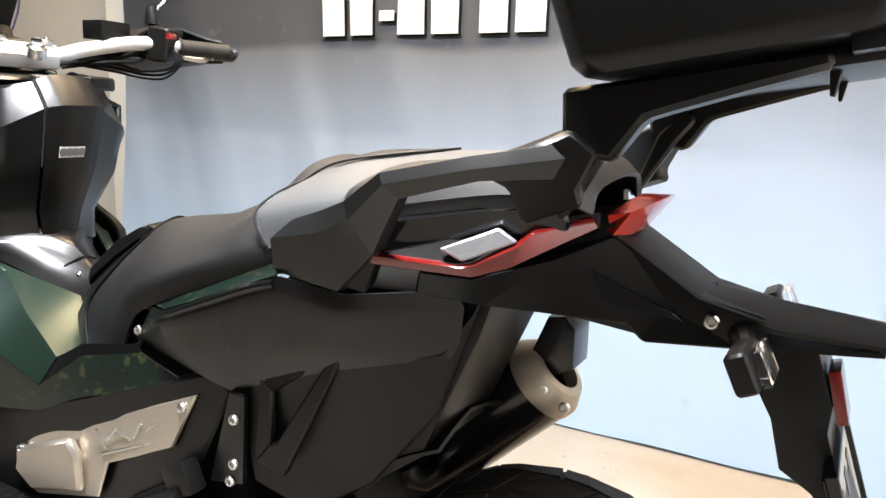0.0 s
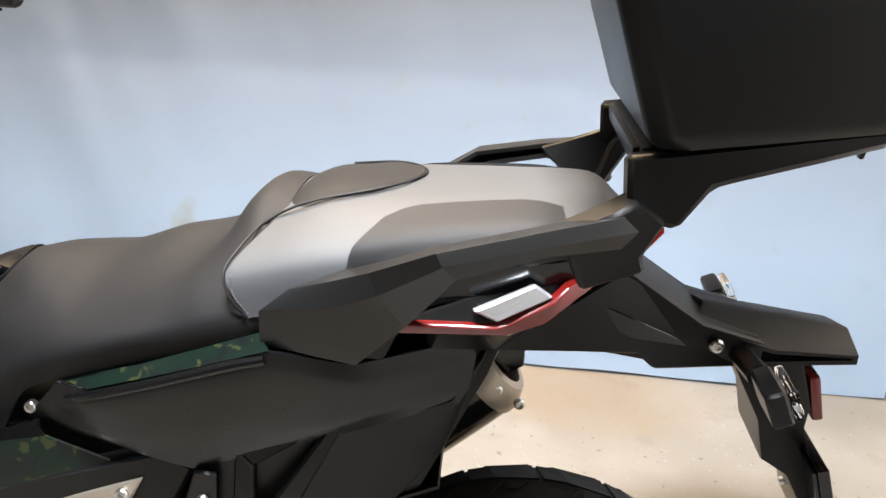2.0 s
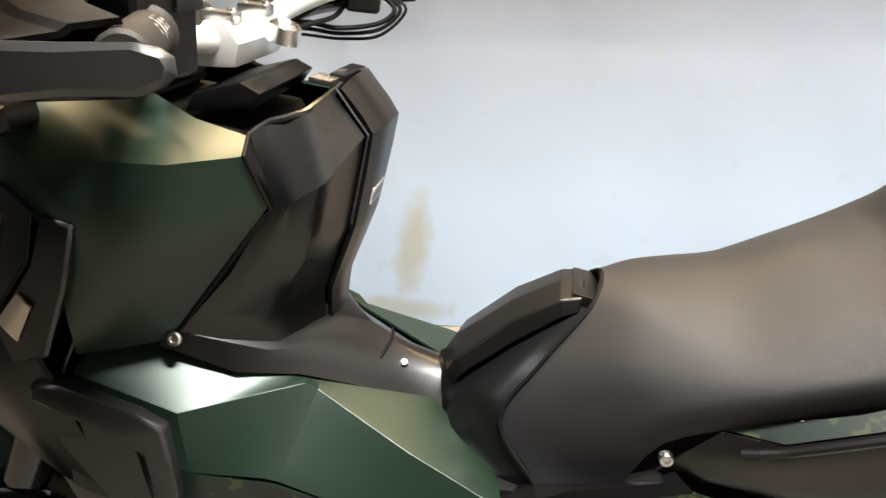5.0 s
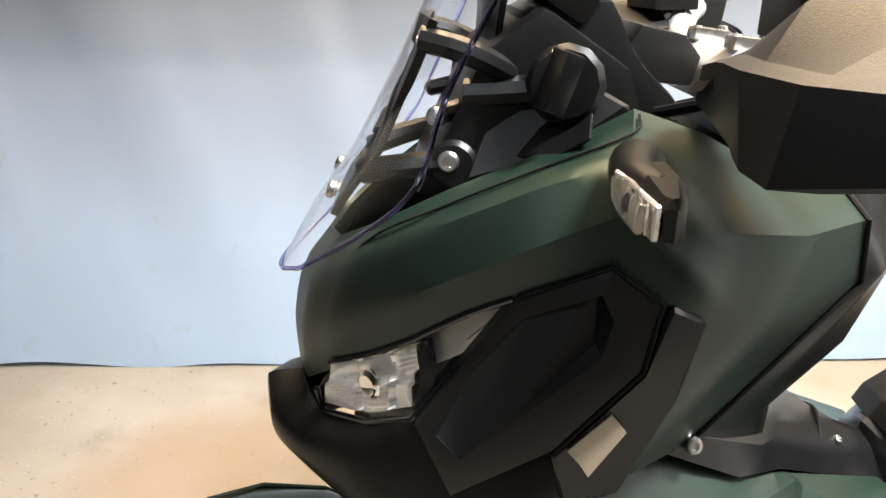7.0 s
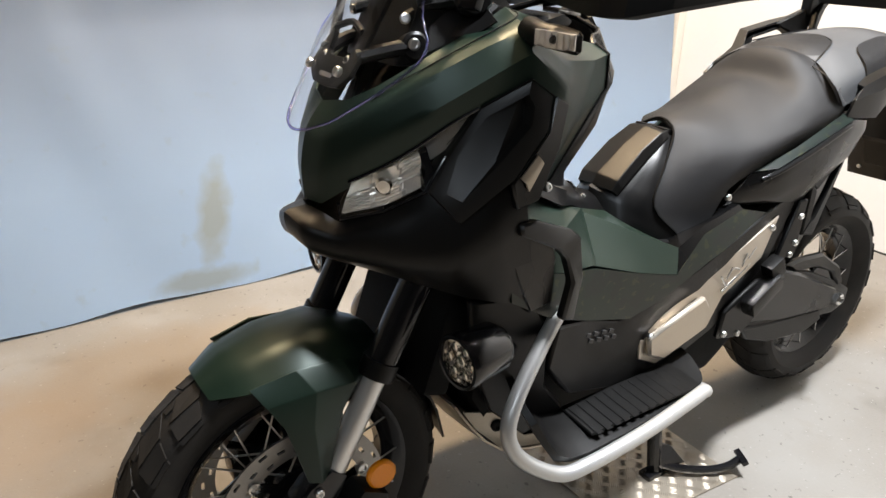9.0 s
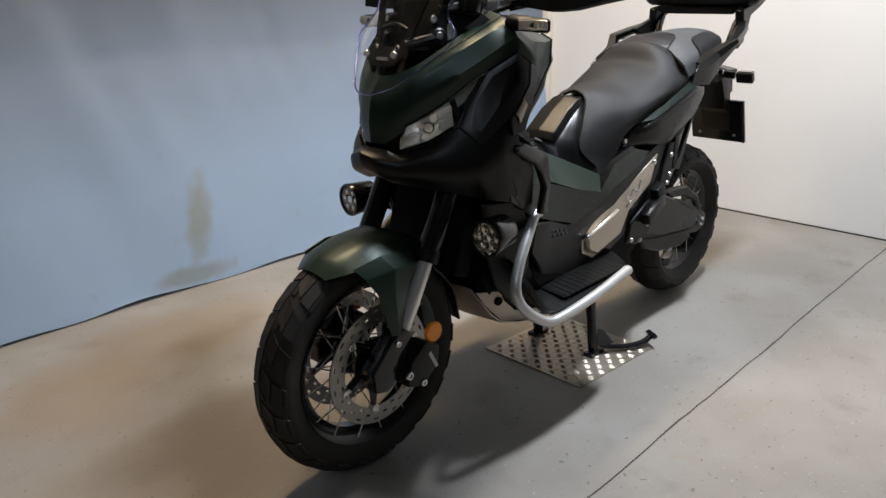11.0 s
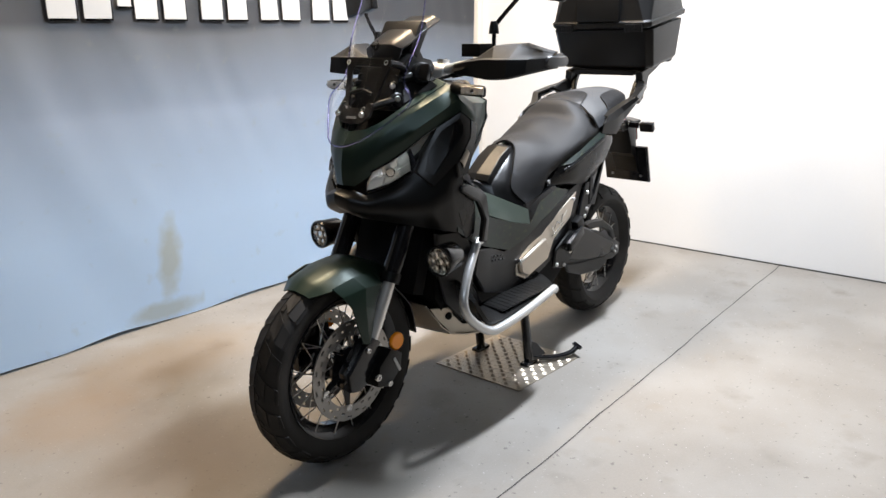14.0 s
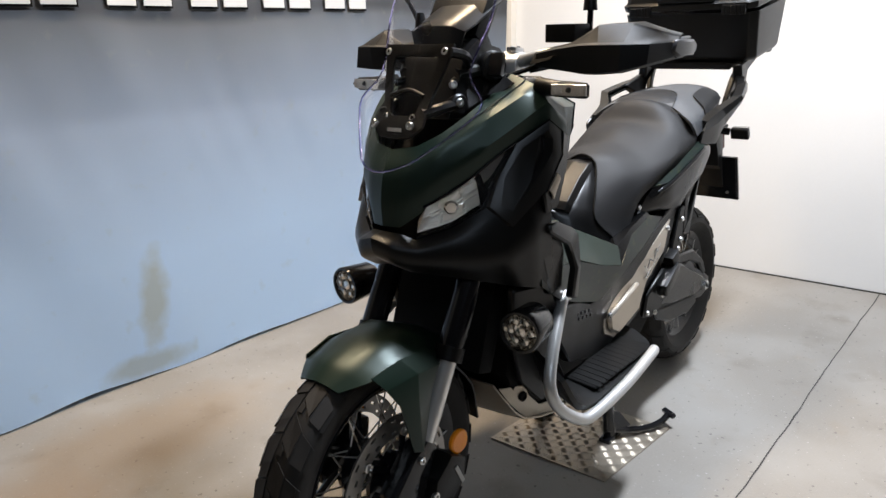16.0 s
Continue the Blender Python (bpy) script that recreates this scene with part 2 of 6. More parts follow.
def bolt(place, way, r=0.007, parent=None, mat=None, name="bolt"):
    """A round head with a hexagon socket, its face towards way."""
    bm = lathe([(-0.004, r), (0.002, r), (0.0042, r * 0.8), (0.0045, r * 0.5), (0.0015, r * 0.42), (0.0015, 0)], along(place, Vector(place) + Vector(way)), 14)
    return part(name, bm, mat or STEEL, parent)


def joined(*meshes):
    """One bmesh out of several."""
    out = bmesh.new()
    for b in meshes:
        me = bpy.data.meshes.new("t")
        b.to_mesh(me)
        b.free()
        out.from_mesh(me)
        bpy.data.meshes.remove(me)
    return out


# ---- the room ----
FLOOR = material("concrete_floor", (0.222, 0.203, 0.177), 0.55, grain=140, bump=0.35, vary=0.16, big=1.1)
overlay(FLOOR, (0.275, 0.260, 0.236), 2.2, 0.45, 0.75, detail=8)
overlay(FLOOR, (0.19, 0.172, 0.148), 5.0, 0.58, 0.72, detail=9, shift=(2.0, 0.3, 0))
overlay(FLOOR, (0.13, 0.118, 0.105), 48.0, 0.66, 0.72, detail=3, shift=(1.0, 5.3, 0))
overlay(FLOOR, (0.33, 0.315, 0.29), 85.0, 0.68, 0.74, detail=2, shift=(4.0, 1.3, 0))
WALL = material("white_wall_paint", (0.665, 0.655, 0.635), 0.6, grain=90, bump=0.15, vary=0.03)
BEIGEWALL = material("beige_wall_paint", (0.45, 0.41, 0.35), 0.6, grain=80, bump=0.15, vary=0.05)
POST = material("cream_post_paint", (0.66, 0.61, 0.53), 0.55, grain=80, bump=0.1, vary=0.04)
DARKWALL = material("dark_wall_paint", (0.05, 0.05, 0.05), 0.6, grain=80, bump=0.15, vary=0.05)
CEIL = material("ceiling_board", (0.14, 0.135, 0.13), 0.7, grain=50, bump=0.1, vary=0.04)
JOINT_SHADE = material("dark_joint_and_shade", (0.03, 0.028, 0.025), 0.8, grain=80, bump=0.4)

part("floor", brick((12, 9, 0.1), pose(0.5, -1.6, -0.05), 0), FLOOR)
tagged(bpy.data.objects["floor"], "worn pale grey concrete floor with brown stains, one with painted-in shadow", "floor", kind="structure")
part("wall_north", brick((12, 0.15, 3.0), pose(0.5, 1.72, 1.5), 0), BEIGEWALL)
tagged(bpy.data.objects["wall_north"], "beige painted wall behind the banner", "wall", kind="structure")
part("wall_east", brick((0.15, 6.5, 3.0), pose(2.877, -1.6, 1.5), 0), WALL)
tagged(bpy.data.objects["wall_east"], "plain white painted wall", "wall", kind="structure")
part("wall_south", brick((12, 0.15, 3.0), pose(0.5, -4.9, 1.5), 0), DARKWALL)
tagged(bpy.data.objects["wall_south"], "plain dark grey painted wall", "wall", kind="structure")
part("wall_west", brick((0.15, 6.6, 3.0), pose(-4.4, -1.545, 1.5), 0), DARKWALL)
tagged(bpy.data.objects["wall_west"], "plain dark grey painted wall", "wall", kind="structure")
part("ceiling", brick((12, 9, 0.1), pose(0.5, -1.6, 3.05), 0), CEIL)
tagged(bpy.data.objects["ceiling"], "plain pale ceiling", "ceiling", kind="structure")

# Saw-cut joint in the floor and the gap along the white wall.
bm = bmesh.new()
line = []
for i in range(60):
    t = i / 59
    x = -0.6 + 3.395 * t
    line.append((x, -0.503 + 0.006 * noise.noise((x * 3.0, 0.3, 0)) + 0.003 * noise.noise((x * 14.0, 2.3, 0)), 0.0018 + 0.0015 * max(0, noise.noise((x * 6.0, 7.0, 0)))))
vs = [(bm.verts.new((x, y - w, 0.0012)), bm.verts.new((x, y + w, 0.0012))) for x, y, w in line]
for a, b in zip(vs, vs[1:]):
    bm.faces.new((a[0], b[0], b[1], a[1]))
part("floor_joint", bm, JOINT_SHADE)
tagged(bpy.data.objects["floor_joint"], "narrow dark expansion joint across the concrete", "floor joint", kind="structure")
part("trim", brick((0.008, 3.2, 0.006), pose(2.799, -0.9, 0.003), 0.001, 1), JOINT_SHADE)
tagged(bpy.data.objects["trim"], "dark gap between wall and floor", "trim", kind="structure")

# Post at the banner's far end.
part("pillar_1", brick((0.16, 0.08, 3.0), pose(-1.21, 1.60, 1.5), 0.006, 2), POST)
tagged(bpy.data.objects["pillar_1"], "cream painted post beside the banner", "pillar", kind="structure")
part("pillar_2", brick((0.05, 0.14, 3.0), pose(2.7745, 1.52, 1.5), 0.006, 2), POST)
tagged(bpy.data.objects["pillar_2"], "cream painted post in the corner", "pillar", kind="structure")

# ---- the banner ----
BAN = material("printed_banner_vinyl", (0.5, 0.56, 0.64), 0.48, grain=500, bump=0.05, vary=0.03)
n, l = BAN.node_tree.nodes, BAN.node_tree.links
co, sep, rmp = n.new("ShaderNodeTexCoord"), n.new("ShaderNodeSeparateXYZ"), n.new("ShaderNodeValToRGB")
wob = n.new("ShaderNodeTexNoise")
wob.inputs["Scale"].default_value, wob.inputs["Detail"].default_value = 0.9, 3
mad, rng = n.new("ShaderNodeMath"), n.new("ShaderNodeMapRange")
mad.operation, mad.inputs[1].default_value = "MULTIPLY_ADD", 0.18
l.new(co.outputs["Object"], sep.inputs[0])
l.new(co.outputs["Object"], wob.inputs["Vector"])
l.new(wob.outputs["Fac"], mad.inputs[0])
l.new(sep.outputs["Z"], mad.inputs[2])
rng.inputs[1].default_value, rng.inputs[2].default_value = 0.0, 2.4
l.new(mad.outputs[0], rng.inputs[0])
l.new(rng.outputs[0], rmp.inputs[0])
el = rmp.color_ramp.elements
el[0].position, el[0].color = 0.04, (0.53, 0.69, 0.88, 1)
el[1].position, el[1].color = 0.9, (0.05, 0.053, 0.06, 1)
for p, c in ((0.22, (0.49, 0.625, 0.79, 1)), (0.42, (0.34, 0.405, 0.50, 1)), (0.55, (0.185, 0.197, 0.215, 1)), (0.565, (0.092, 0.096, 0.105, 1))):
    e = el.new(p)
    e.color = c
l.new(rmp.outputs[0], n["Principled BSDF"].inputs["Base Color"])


def spot(m, colour, centre, size, turn=0.0, strength=0.6, rough=6.0):
    """A soft-edged patch, for stains and painted shade alike, with a ragged outline at one place of a surface."""
    n, l = m.node_tree.nodes, m.node_tree.links
    b = n["Principled BSDF"]
    old = b.inputs["Base Color"].links[0].from_socket
    co, mp, gr, no, ad, mu, mx = (n.new(k) for k in ("ShaderNodeTexCoord", "ShaderNodeMapping", "ShaderNodeTexGradient", "ShaderNodeTexNoise", "ShaderNodeMath", "ShaderNodeMapRange", "ShaderNodeMix"))
    mp.vector_type, gr.gradient_type = "TEXTURE", "SPHERICAL"
    mp.inputs["Location"].default_value, mp.inputs["Scale"].default_value, mp.inputs["Rotation"].default_value[1] = centre, size, turn
    no.inputs["Scale"].default_value, no.inputs["Detail"].default_value = rough, 6
    ad.operation, ad.inputs[1].default_value = "MULTIPLY_ADD", 0.7
    l.new(co.outputs["Object"], mp.inputs["Vector"])
    l.new(mp.outputs[0], gr.inputs["Vector"])
    l.new(co.outputs["Object"], no.inputs["Vector"])
    l.new(no.outputs["Fac"], ad.inputs[0])
    l.new(gr.outputs["Fac"], ad.inputs[2])
    mu.inputs[1].default_value, mu.inputs[2].default_value, mu.inputs[3].default_value, mu.inputs[4].default_value = 0.45, 0.95, 0.0, strength
    l.new(ad.outputs[0], mu.inputs[0])
    mx.data_type = "RGBA"
    l.new(mu.outputs[0], mx.inputs["Factor"])
    l.new(old, mx.inputs[6])
    mx.inputs[7].default_value = (*colour, 1)
    l.new(mx.outputs[2], b.inputs["Base Color"])


spot(BAN, (0.40, 0.40, 0.31), (0.42, 1.45, 0.28), (0.075, 0.6, 0.24), radians(9), 0.65, 14.0)
spot(BAN, (0.36, 0.36, 0.27), (0.36, 1.42, 0.05), (0.22, 0.6, 0.06), 0.0, 0.55, 14.0)
spot(FLOOR, (0.23, 0.165, 0.10), (0.10, 1.02, 0), (0.62, 0.30, 0.5), 0, 0.5)
spot(FLOOR, (0.21, 0.15, 0.095), (-0.30, 0.85, 0), (0.35, 0.30, 0.5), 0, 0.6)
# Brown stain that also carries the bike's cast shadow, painted into the colour.
spot(FLOOR, (0.15, 0.115, 0.08), (-0.24, 0.36, 0), (0.42, 0.42, 0.5), 0, 0.6, 4.0)
spot(FLOOR, (0.22, 0.165, 0.11), (1.75, 1.25, 0), (0.55, 0.30, 0.5), 0, 0.6)


def banner_y(x, z):
    """How the hanging sheet bulges: soft diagonal folds from its top edge, a slack foot."""
    f = 0.009 * math.sin(x * 7.0 + 1.1 * z + 1.5 * noise.noise((x * 0.8, z, 0))) * min(1, z)
    f += 0.022 * noise.noise((x * 2.6 + 0.9 * z, z * 0.8, 3.0)) + 0.006 * noise.noise((x * 8 + 3 * z, z * 1.3, 9.0)) * (0.3 + max(0.0, z - 0.6))
    f += 0.05 * max(0.0, 0.35 - z) ** 2 * 4 * noise.noise((x * 1.7, 5.0, z * 2))
    return 1.385 + 0.085 * min(1.0, z / 0.9) + f * min(1.0, 0.35 + z)


bm = bmesh.new()
NX, NZ = 220, 110
vs = [[bm.verts.new((-1.06 + 3.80 * i / NX, banner_y(-1.06 + 3.80 * i / NX, 2.6 * k / NZ), 0.010 + 2.6 * k / NZ + (0.02 * noise.noise((i * 0.05, 0, 0)) if k == 0 else 0))) for i in range(NX + 1)] for k in range(NZ + 1)]
for a, b in zip(vs, vs[1:]):
    for i in range(NX):
        bm.faces.new((a[i], a[i + 1], b[i + 1], b[i]))
bmesh.ops.solidify(bm, geom=bm.faces[:], thickness=0.002)
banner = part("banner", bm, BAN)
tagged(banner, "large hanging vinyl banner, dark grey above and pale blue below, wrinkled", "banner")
# The number on it, as plain white bars; each has a darker drop edge.
bx = 0.08
W, H = 0.105, 0.19
for wide, tall in ((W, H), (W, H), (0.06, 0.035), (W, H), (W, H), (0, 0), (W, H), (W, H), (0, 0), (W, H), (W, H), (0, 0), (W, H), (W, H)):
    if wide:
        zc = 1.275 + (H / 2 if tall > 0.1 else 0.065)
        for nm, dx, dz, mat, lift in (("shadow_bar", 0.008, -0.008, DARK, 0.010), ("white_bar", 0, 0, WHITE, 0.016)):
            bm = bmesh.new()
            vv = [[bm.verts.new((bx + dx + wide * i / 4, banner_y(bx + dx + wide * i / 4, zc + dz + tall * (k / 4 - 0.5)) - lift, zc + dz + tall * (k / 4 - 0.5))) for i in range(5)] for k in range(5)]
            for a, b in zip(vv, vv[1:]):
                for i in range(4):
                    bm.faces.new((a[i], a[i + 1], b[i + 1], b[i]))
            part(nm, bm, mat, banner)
    bx += (wide + (0.028 if tall > 0.1 else 0.014)) if wide else 0.050
# Dark strip added as the shadow line along the banner's foot.
part("foot_shadow", brick((3.7, 0.012, 0.012), pose(0.83, 1.45, 0.010), 0.003, 1), JOINT_SHADE, banner, "dark strip in place of the shadow line under the banner")


# ---- the motorcycle: bodywork ----
bike = empty("motorcycle", "dark green and black adventure scooter parked on its centre stand", "motorcycle")
MY = 0.0  # the mid line of the leg shield, tunnel and seat nose


def about(y, c=MY):
    return 2 * c - y


def halved(cols, s):
    """Rows for the left half, or turned over the mid line for the right half (given to grid with side -1)."""
    return cols if s == 1 else [[(x, -about(y), z) for x, y, z in c] for c in cols]


def ring(outer, inner, side=1, deep=0.0, thick=0.010, floor=True, way=(0, 1, 0)):
    """A frame between two outlines of the same count, with a sunken floor or an open middle."""
    bm = bmesh.new()
    w = Vector((way[0], way[1] * side, way[2])).normalized()
    o = [Vector((x, y * side, z)) for x, y, z in outer]
    i = [Vector((x, y * side, z)) for x, y, z in inner]
    deeps = deep if isinstance(deep, (list, tuple)) else [deep] * len(i)
    vo = [bm.verts.new(p) for p in o]
    vi = [bm.verts.new(p) for p in i]
    vf = [bm.verts.new(p + w * d) for p, d in zip(i, deeps)]
    vb = [bm.verts.new(p + w * thick) for p in o]
    n = len(o)
    for k in range(n):
        j = (k + 1) % n
        bm.faces.new((vo[k], vo[j], vi[j], vi[k]))
        bm.faces.new((vi[k], vi[j], vf[j], vf[k]))
        bm.faces.new((vb[k], vb[j], vo[j], vo[k]))
        if not floor:
            bm.faces.new((vf[k], vf[j], vb[j], vb[k]))
    if floor:
        bmesh.ops.triangulate(bm, faces=[bm.faces.new(vf), bm.faces.new(vb[::-1])])
    bmesh.ops.recalc_face_normals(bm, faces=bm.faces)
    soften(bm, 0.0022, 2, 22)
    bmesh.ops.triangulate(bm, faces=[f for f in bm.faces if len(f.verts) > 4])
    return bm


for s in (1, -1):
    # Green front cowl, from the nose back to the leg shield.
    part("front_cowl", grid([
        [(0.1858, 0.0, 0.9499), (0.1582, 0.0, 0.911), (0.1472, 0.0, 0.8572), (0.1494, 0.0, 0.8057)],
        [(0.1996, -0.0521, 0.9583), (0.1725, -0.0474, 0.9117), (0.1608, -0.0429, 0.8579), (0.1611, -0.0348, 0.8046)],
        [(0.2316, -0.0885, 0.9819), (0.2121, -0.0969, 0.948), (0.1945, -0.0909, 0.8925), (0.1954, -0.0754, 0.8391)],
        [(0.291, -0.1132, 1.0185), (0.2759, -0.1403, 0.9948), (0.2638, -0.1506, 0.9454), (0.2641, -0.1365, 0.8983)],
        [(0.3751, -0.1121, 1.0531), (0.3517, -0.1768, 1.0384), (0.3376, -0.1949, 0.9969), (0.3334, -0.1829, 0.9553)],
        [(0.4322, -0.1084, 1.0814), (0.4092, -0.1886, 1.06), (0.3982, -0.2175, 1.0314), (0.3913, -0.2187, 0.9964)],
        [(0.4872, -0.1143, 1.0636), (0.4696, -0.2063, 1.0157), (0.4568, -0.2281, 0.9825), (0.435, -0.2293, 0.9535)],
        [(0.54, -0.1238, 1.0357), (0.5403, -0.1932, 1.0087), (0.4933, -0.211, 0.9243), (0.4186, -0.2068, 0.8122)],
        [(0.5965, -0.1342, 1.022), (0.5999, -0.1603, 1.009), (0.6145, -0.1474, 0.9535), (0.4928, -0.1524, 0.8048)],
    ], 0.004, s, 3, 0.10, 3), GREEN, bike, "matt dark green nose and flank")
    part("cowl_seam", tube([(0.1874, -0.0726, 0.8947), (0.2218, -0.0937, 0.9655), (0.2847, -0.1282, 1.0086), (0.363, -0.1474, 1.0473), (0.42, -0.1516, 1.0718), (0.4324, -0.1225, 1.0795)], 0.0011, 6, 4, s), DARK, bike)
    # Black lower fairing with the beak.
    part("lower_fairing", grid([
        [(0.1515, 0.0, 0.7951), (0.1159, 0.0, 0.7891), (0.1229, 0.0, 0.7529), (0.1641, 0.0, 0.7249)],
        [(0.1612, -0.0364, 0.792), (0.1259, -0.0433, 0.7761), (0.133, -0.0467, 0.7399), (0.1742, -0.0449, 0.714)],
        [(0.1779, -0.0597, 0.7799), (0.1613, -0.0793, 0.7657), (0.1682, -0.0881, 0.7351), (0.2105, -0.0812, 0.7039)],
        [(0.2234, -0.1085, 0.8042), (0.2151, -0.1374, 0.7852), (0.2231, -0.1534, 0.7342), (0.2637, -0.1383, 0.6891)],
        [(0.2605, -0.1577, 0.8412), (0.2751, -0.1819, 0.8165), (0.2814, -0.2065, 0.7445), (0.3199, -0.1908, 0.6722)],
        [(0.298, -0.1524, 0.8884), (0.3256, -0.2034, 0.8594), (0.3353, -0.2307, 0.7883), (0.3777, -0.2125, 0.6565)],
        [(0.3372, -0.1803, 0.9536), (0.3766, -0.2085, 0.9093), (0.3907, -0.2325, 0.8291), (0.4357, -0.213, 0.648)],
    ], 0.006, s, 3, 0.25, 4), PLASTIC, bike, "coarse black plastic beak and fairing")
    # Air scoop behind the headlight: a raised rim round a sunken panel.
    part("air_scoop", ring(
        [(0.3359, -0.187, 0.9564), (0.394, -0.2236, 0.9954), (0.4257, -0.2326, 0.9719), (0.4153, -0.2406, 0.9289), (0.3596, -0.2401, 0.8655), (0.2909, -0.2103, 0.8039), (0.2643, -0.1738, 0.8428), (0.2993, -0.1682, 0.8907)],
        [(0.3405, -0.1963, 0.9463), (0.3887, -0.2254, 0.9783), (0.3968, -0.2306, 0.9615), (0.3895, -0.235, 0.9367), (0.341, -0.2281, 0.8876), (0.2972, -0.2062, 0.8334), (0.2805, -0.1892, 0.8435), (0.3045, -0.1804, 0.8932)],
        s, [0.002, 0.016, 0.022, 0.020, 0.010, 0.002, 0.001, 0.001], 0.03), RAIL, bike, "black air scoop moulding")
    part("scoop_gap", tube([(0.3359, -0.1879, 0.9588), (0.3941, -0.224, 0.9983), (0.4276, -0.2331, 0.9738), (0.4172, -0.2411, 0.928), (0.3605, -0.2406, 0.8636)], 0.0016, 6, 1, s), DARK, bike)
    # Black vent strip behind the scoop.
    part("vent_strip", plate([(0.4343, -0.2329, 0.9731), (0.4623, -0.2301, 0.96), (0.4453, -0.2367, 0.9008), (0.4102, -0.2393, 0.8249), (0.3698, -0.2379, 0.8167), (0.3597, -0.2373, 0.858), (0.4172, -0.2388, 0.9253)], 0.012, s, 0.003), SATIN, bike)
    # Pale piece added for the bright reflection on the glossy strip.
    part("vent_glint", grid([[(0.37, -0.2415, 0.8659), (0.3987, -0.2418, 0.8953)], [(0.3786, -0.244, 0.8567), (0.4054, -0.2438, 0.8879)], [(0.3865, -0.2418, 0.8438), (0.4103, -0.2425, 0.8815)]], 0.003, s, 2), BEIGE, bike, "pale metal piece in place of a reflection on the vent strip")
    # Headlight: chrome bowls in a housing under a clear lens.
    light = part("headlight", grid([
        [(0.1994, -0.0682, 0.8393), (0.1902, -0.0549, 0.8131), (0.1906, -0.0527, 0.788)], [(0.2384, -0.0992, 0.8656), (0.2345, -0.0966, 0.8341), (0.2348, -0.1017, 0.8097)],
        [(0.2729, -0.1274, 0.8958), (0.2705, -0.1378, 0.8688), (0.27, -0.1491, 0.8466)],
    ], 0.004, s, 1), CHROME, bike, "clear headlight with chrome bowls")
    low, high = ((0.180, -0.062, 0.794), (0.226, -0.108, 0.813), (0.264, -0.150, 0.846)), ((0.190, -0.078, 0.844), (0.234, -0.110, 0.870), (0.268, -0.138, 0.897))
    rib_rows = []
    for i in range(25):
        u = i / 24
        row = []
        for j in range(25):
            v = j / 24
            ends = [Vector(e[0]).lerp(Vector(e[1]), u * 2) if u < 0.5 else Vector(e[1]).lerp(Vector(e[2]), u * 2 - 1) for e in (low, high)]
            bowl = 0.007 * math.sin(math.pi * u) ** 0.6 * math.sin(math.pi * v) ** 0.6
            step = 0.005 * ((u * 2.6 + 0.35 * v) % 1.0) * (1 if v < 0.55 else -0.8) + 0.004 * ((v * 1.9 + 0.3 * u) % 1.0)
            rib = 0.0009 * (j % 2) if (v < 0.5) == (u < 0.75) else 0.0
            row.append(tuple(ends[0].lerp(ends[1], v) + Vector((0.72, 0.68, -0.05)) * (0.001 + bowl - step + rib)))
        rib_rows.append(row)
    part("reflector", grid(rib_rows, 0.001, s), REFL, light, "faceted pale chrome reflector", 12)
    part("bulb_shield", lathe([(-0.012, 0.0), (-0.012, 0.012), (0.004, 0.014), (0.007, 0.010), (0.007, 0)], along((0.228, -0.108 * s, 0.842), (0.10, -0.23 * s, 0.83)), 16), CHROME, light)
    part("lens", grid([
        [(0.1896, -0.0744, 0.84), (0.1754, -0.0665, 0.8126), (0.1788, -0.0598, 0.7857)],
        [(0.2279, -0.1054, 0.8671), (0.2189, -0.1108, 0.8314), (0.2233, -0.1104, 0.8062)],
        [(0.2633, -0.1354, 0.8963), (0.2587, -0.1504, 0.8663), (0.2603, -0.1597, 0.8432)],
        [(0.3036, -0.1641, 0.9327), (0.3013, -0.1662, 0.9118), (0.2986, -0.1563, 0.8886)],
        [(0.3343, -0.182, 0.9544), (0.3342, -0.1831, 0.9507), (0.3332, -0.1821, 0.9468)],
    ], 0.0025, s, 1, 0.2), LENS, light).visible_shadow = False
    part("lamp_wing", grid([
        [(0.2742, -0.1324, 0.8979), (0.2772, -0.1405, 0.8771)], [(0.3114, -0.1569, 0.933), (0.3076, -0.1552, 0.9006)], [(0.3376, -0.1745, 0.9536), (0.3355, -0.1755, 0.946)],
    ], 0.004, s, 1), DISC, light)
    part("lamp_rim", tube([(0.1876, -0.0736, 0.8438), (0.2278, -0.1063, 0.87), (0.2631, -0.1374, 0.9002), (0.3036, -0.165, 0.9355), (0.3352, -0.184, 0.9573)], 0.0028, 8, 2, s), GLOSS, light)
    part("lamp_rim", tube([(0.1734, -0.0674, 0.8125), (0.1779, -0.0607, 0.7837), (0.2232, -0.1122, 0.8042), (0.2618, -0.1628, 0.8414), (0.2983, -0.1593, 0.8876)], 0.0028, 8, 1, s), GLOSS, light)
    part("lamp_divider", plate([(0.2647, -0.1394, 0.8955), (0.2729, -0.146, 0.9039), (0.2811, -0.1564, 0.8661), (0.2621, -0.158, 0.8452), (0.2692, -0.1514, 0.869)], 0.02, s, 0.001), GLOSS, light)
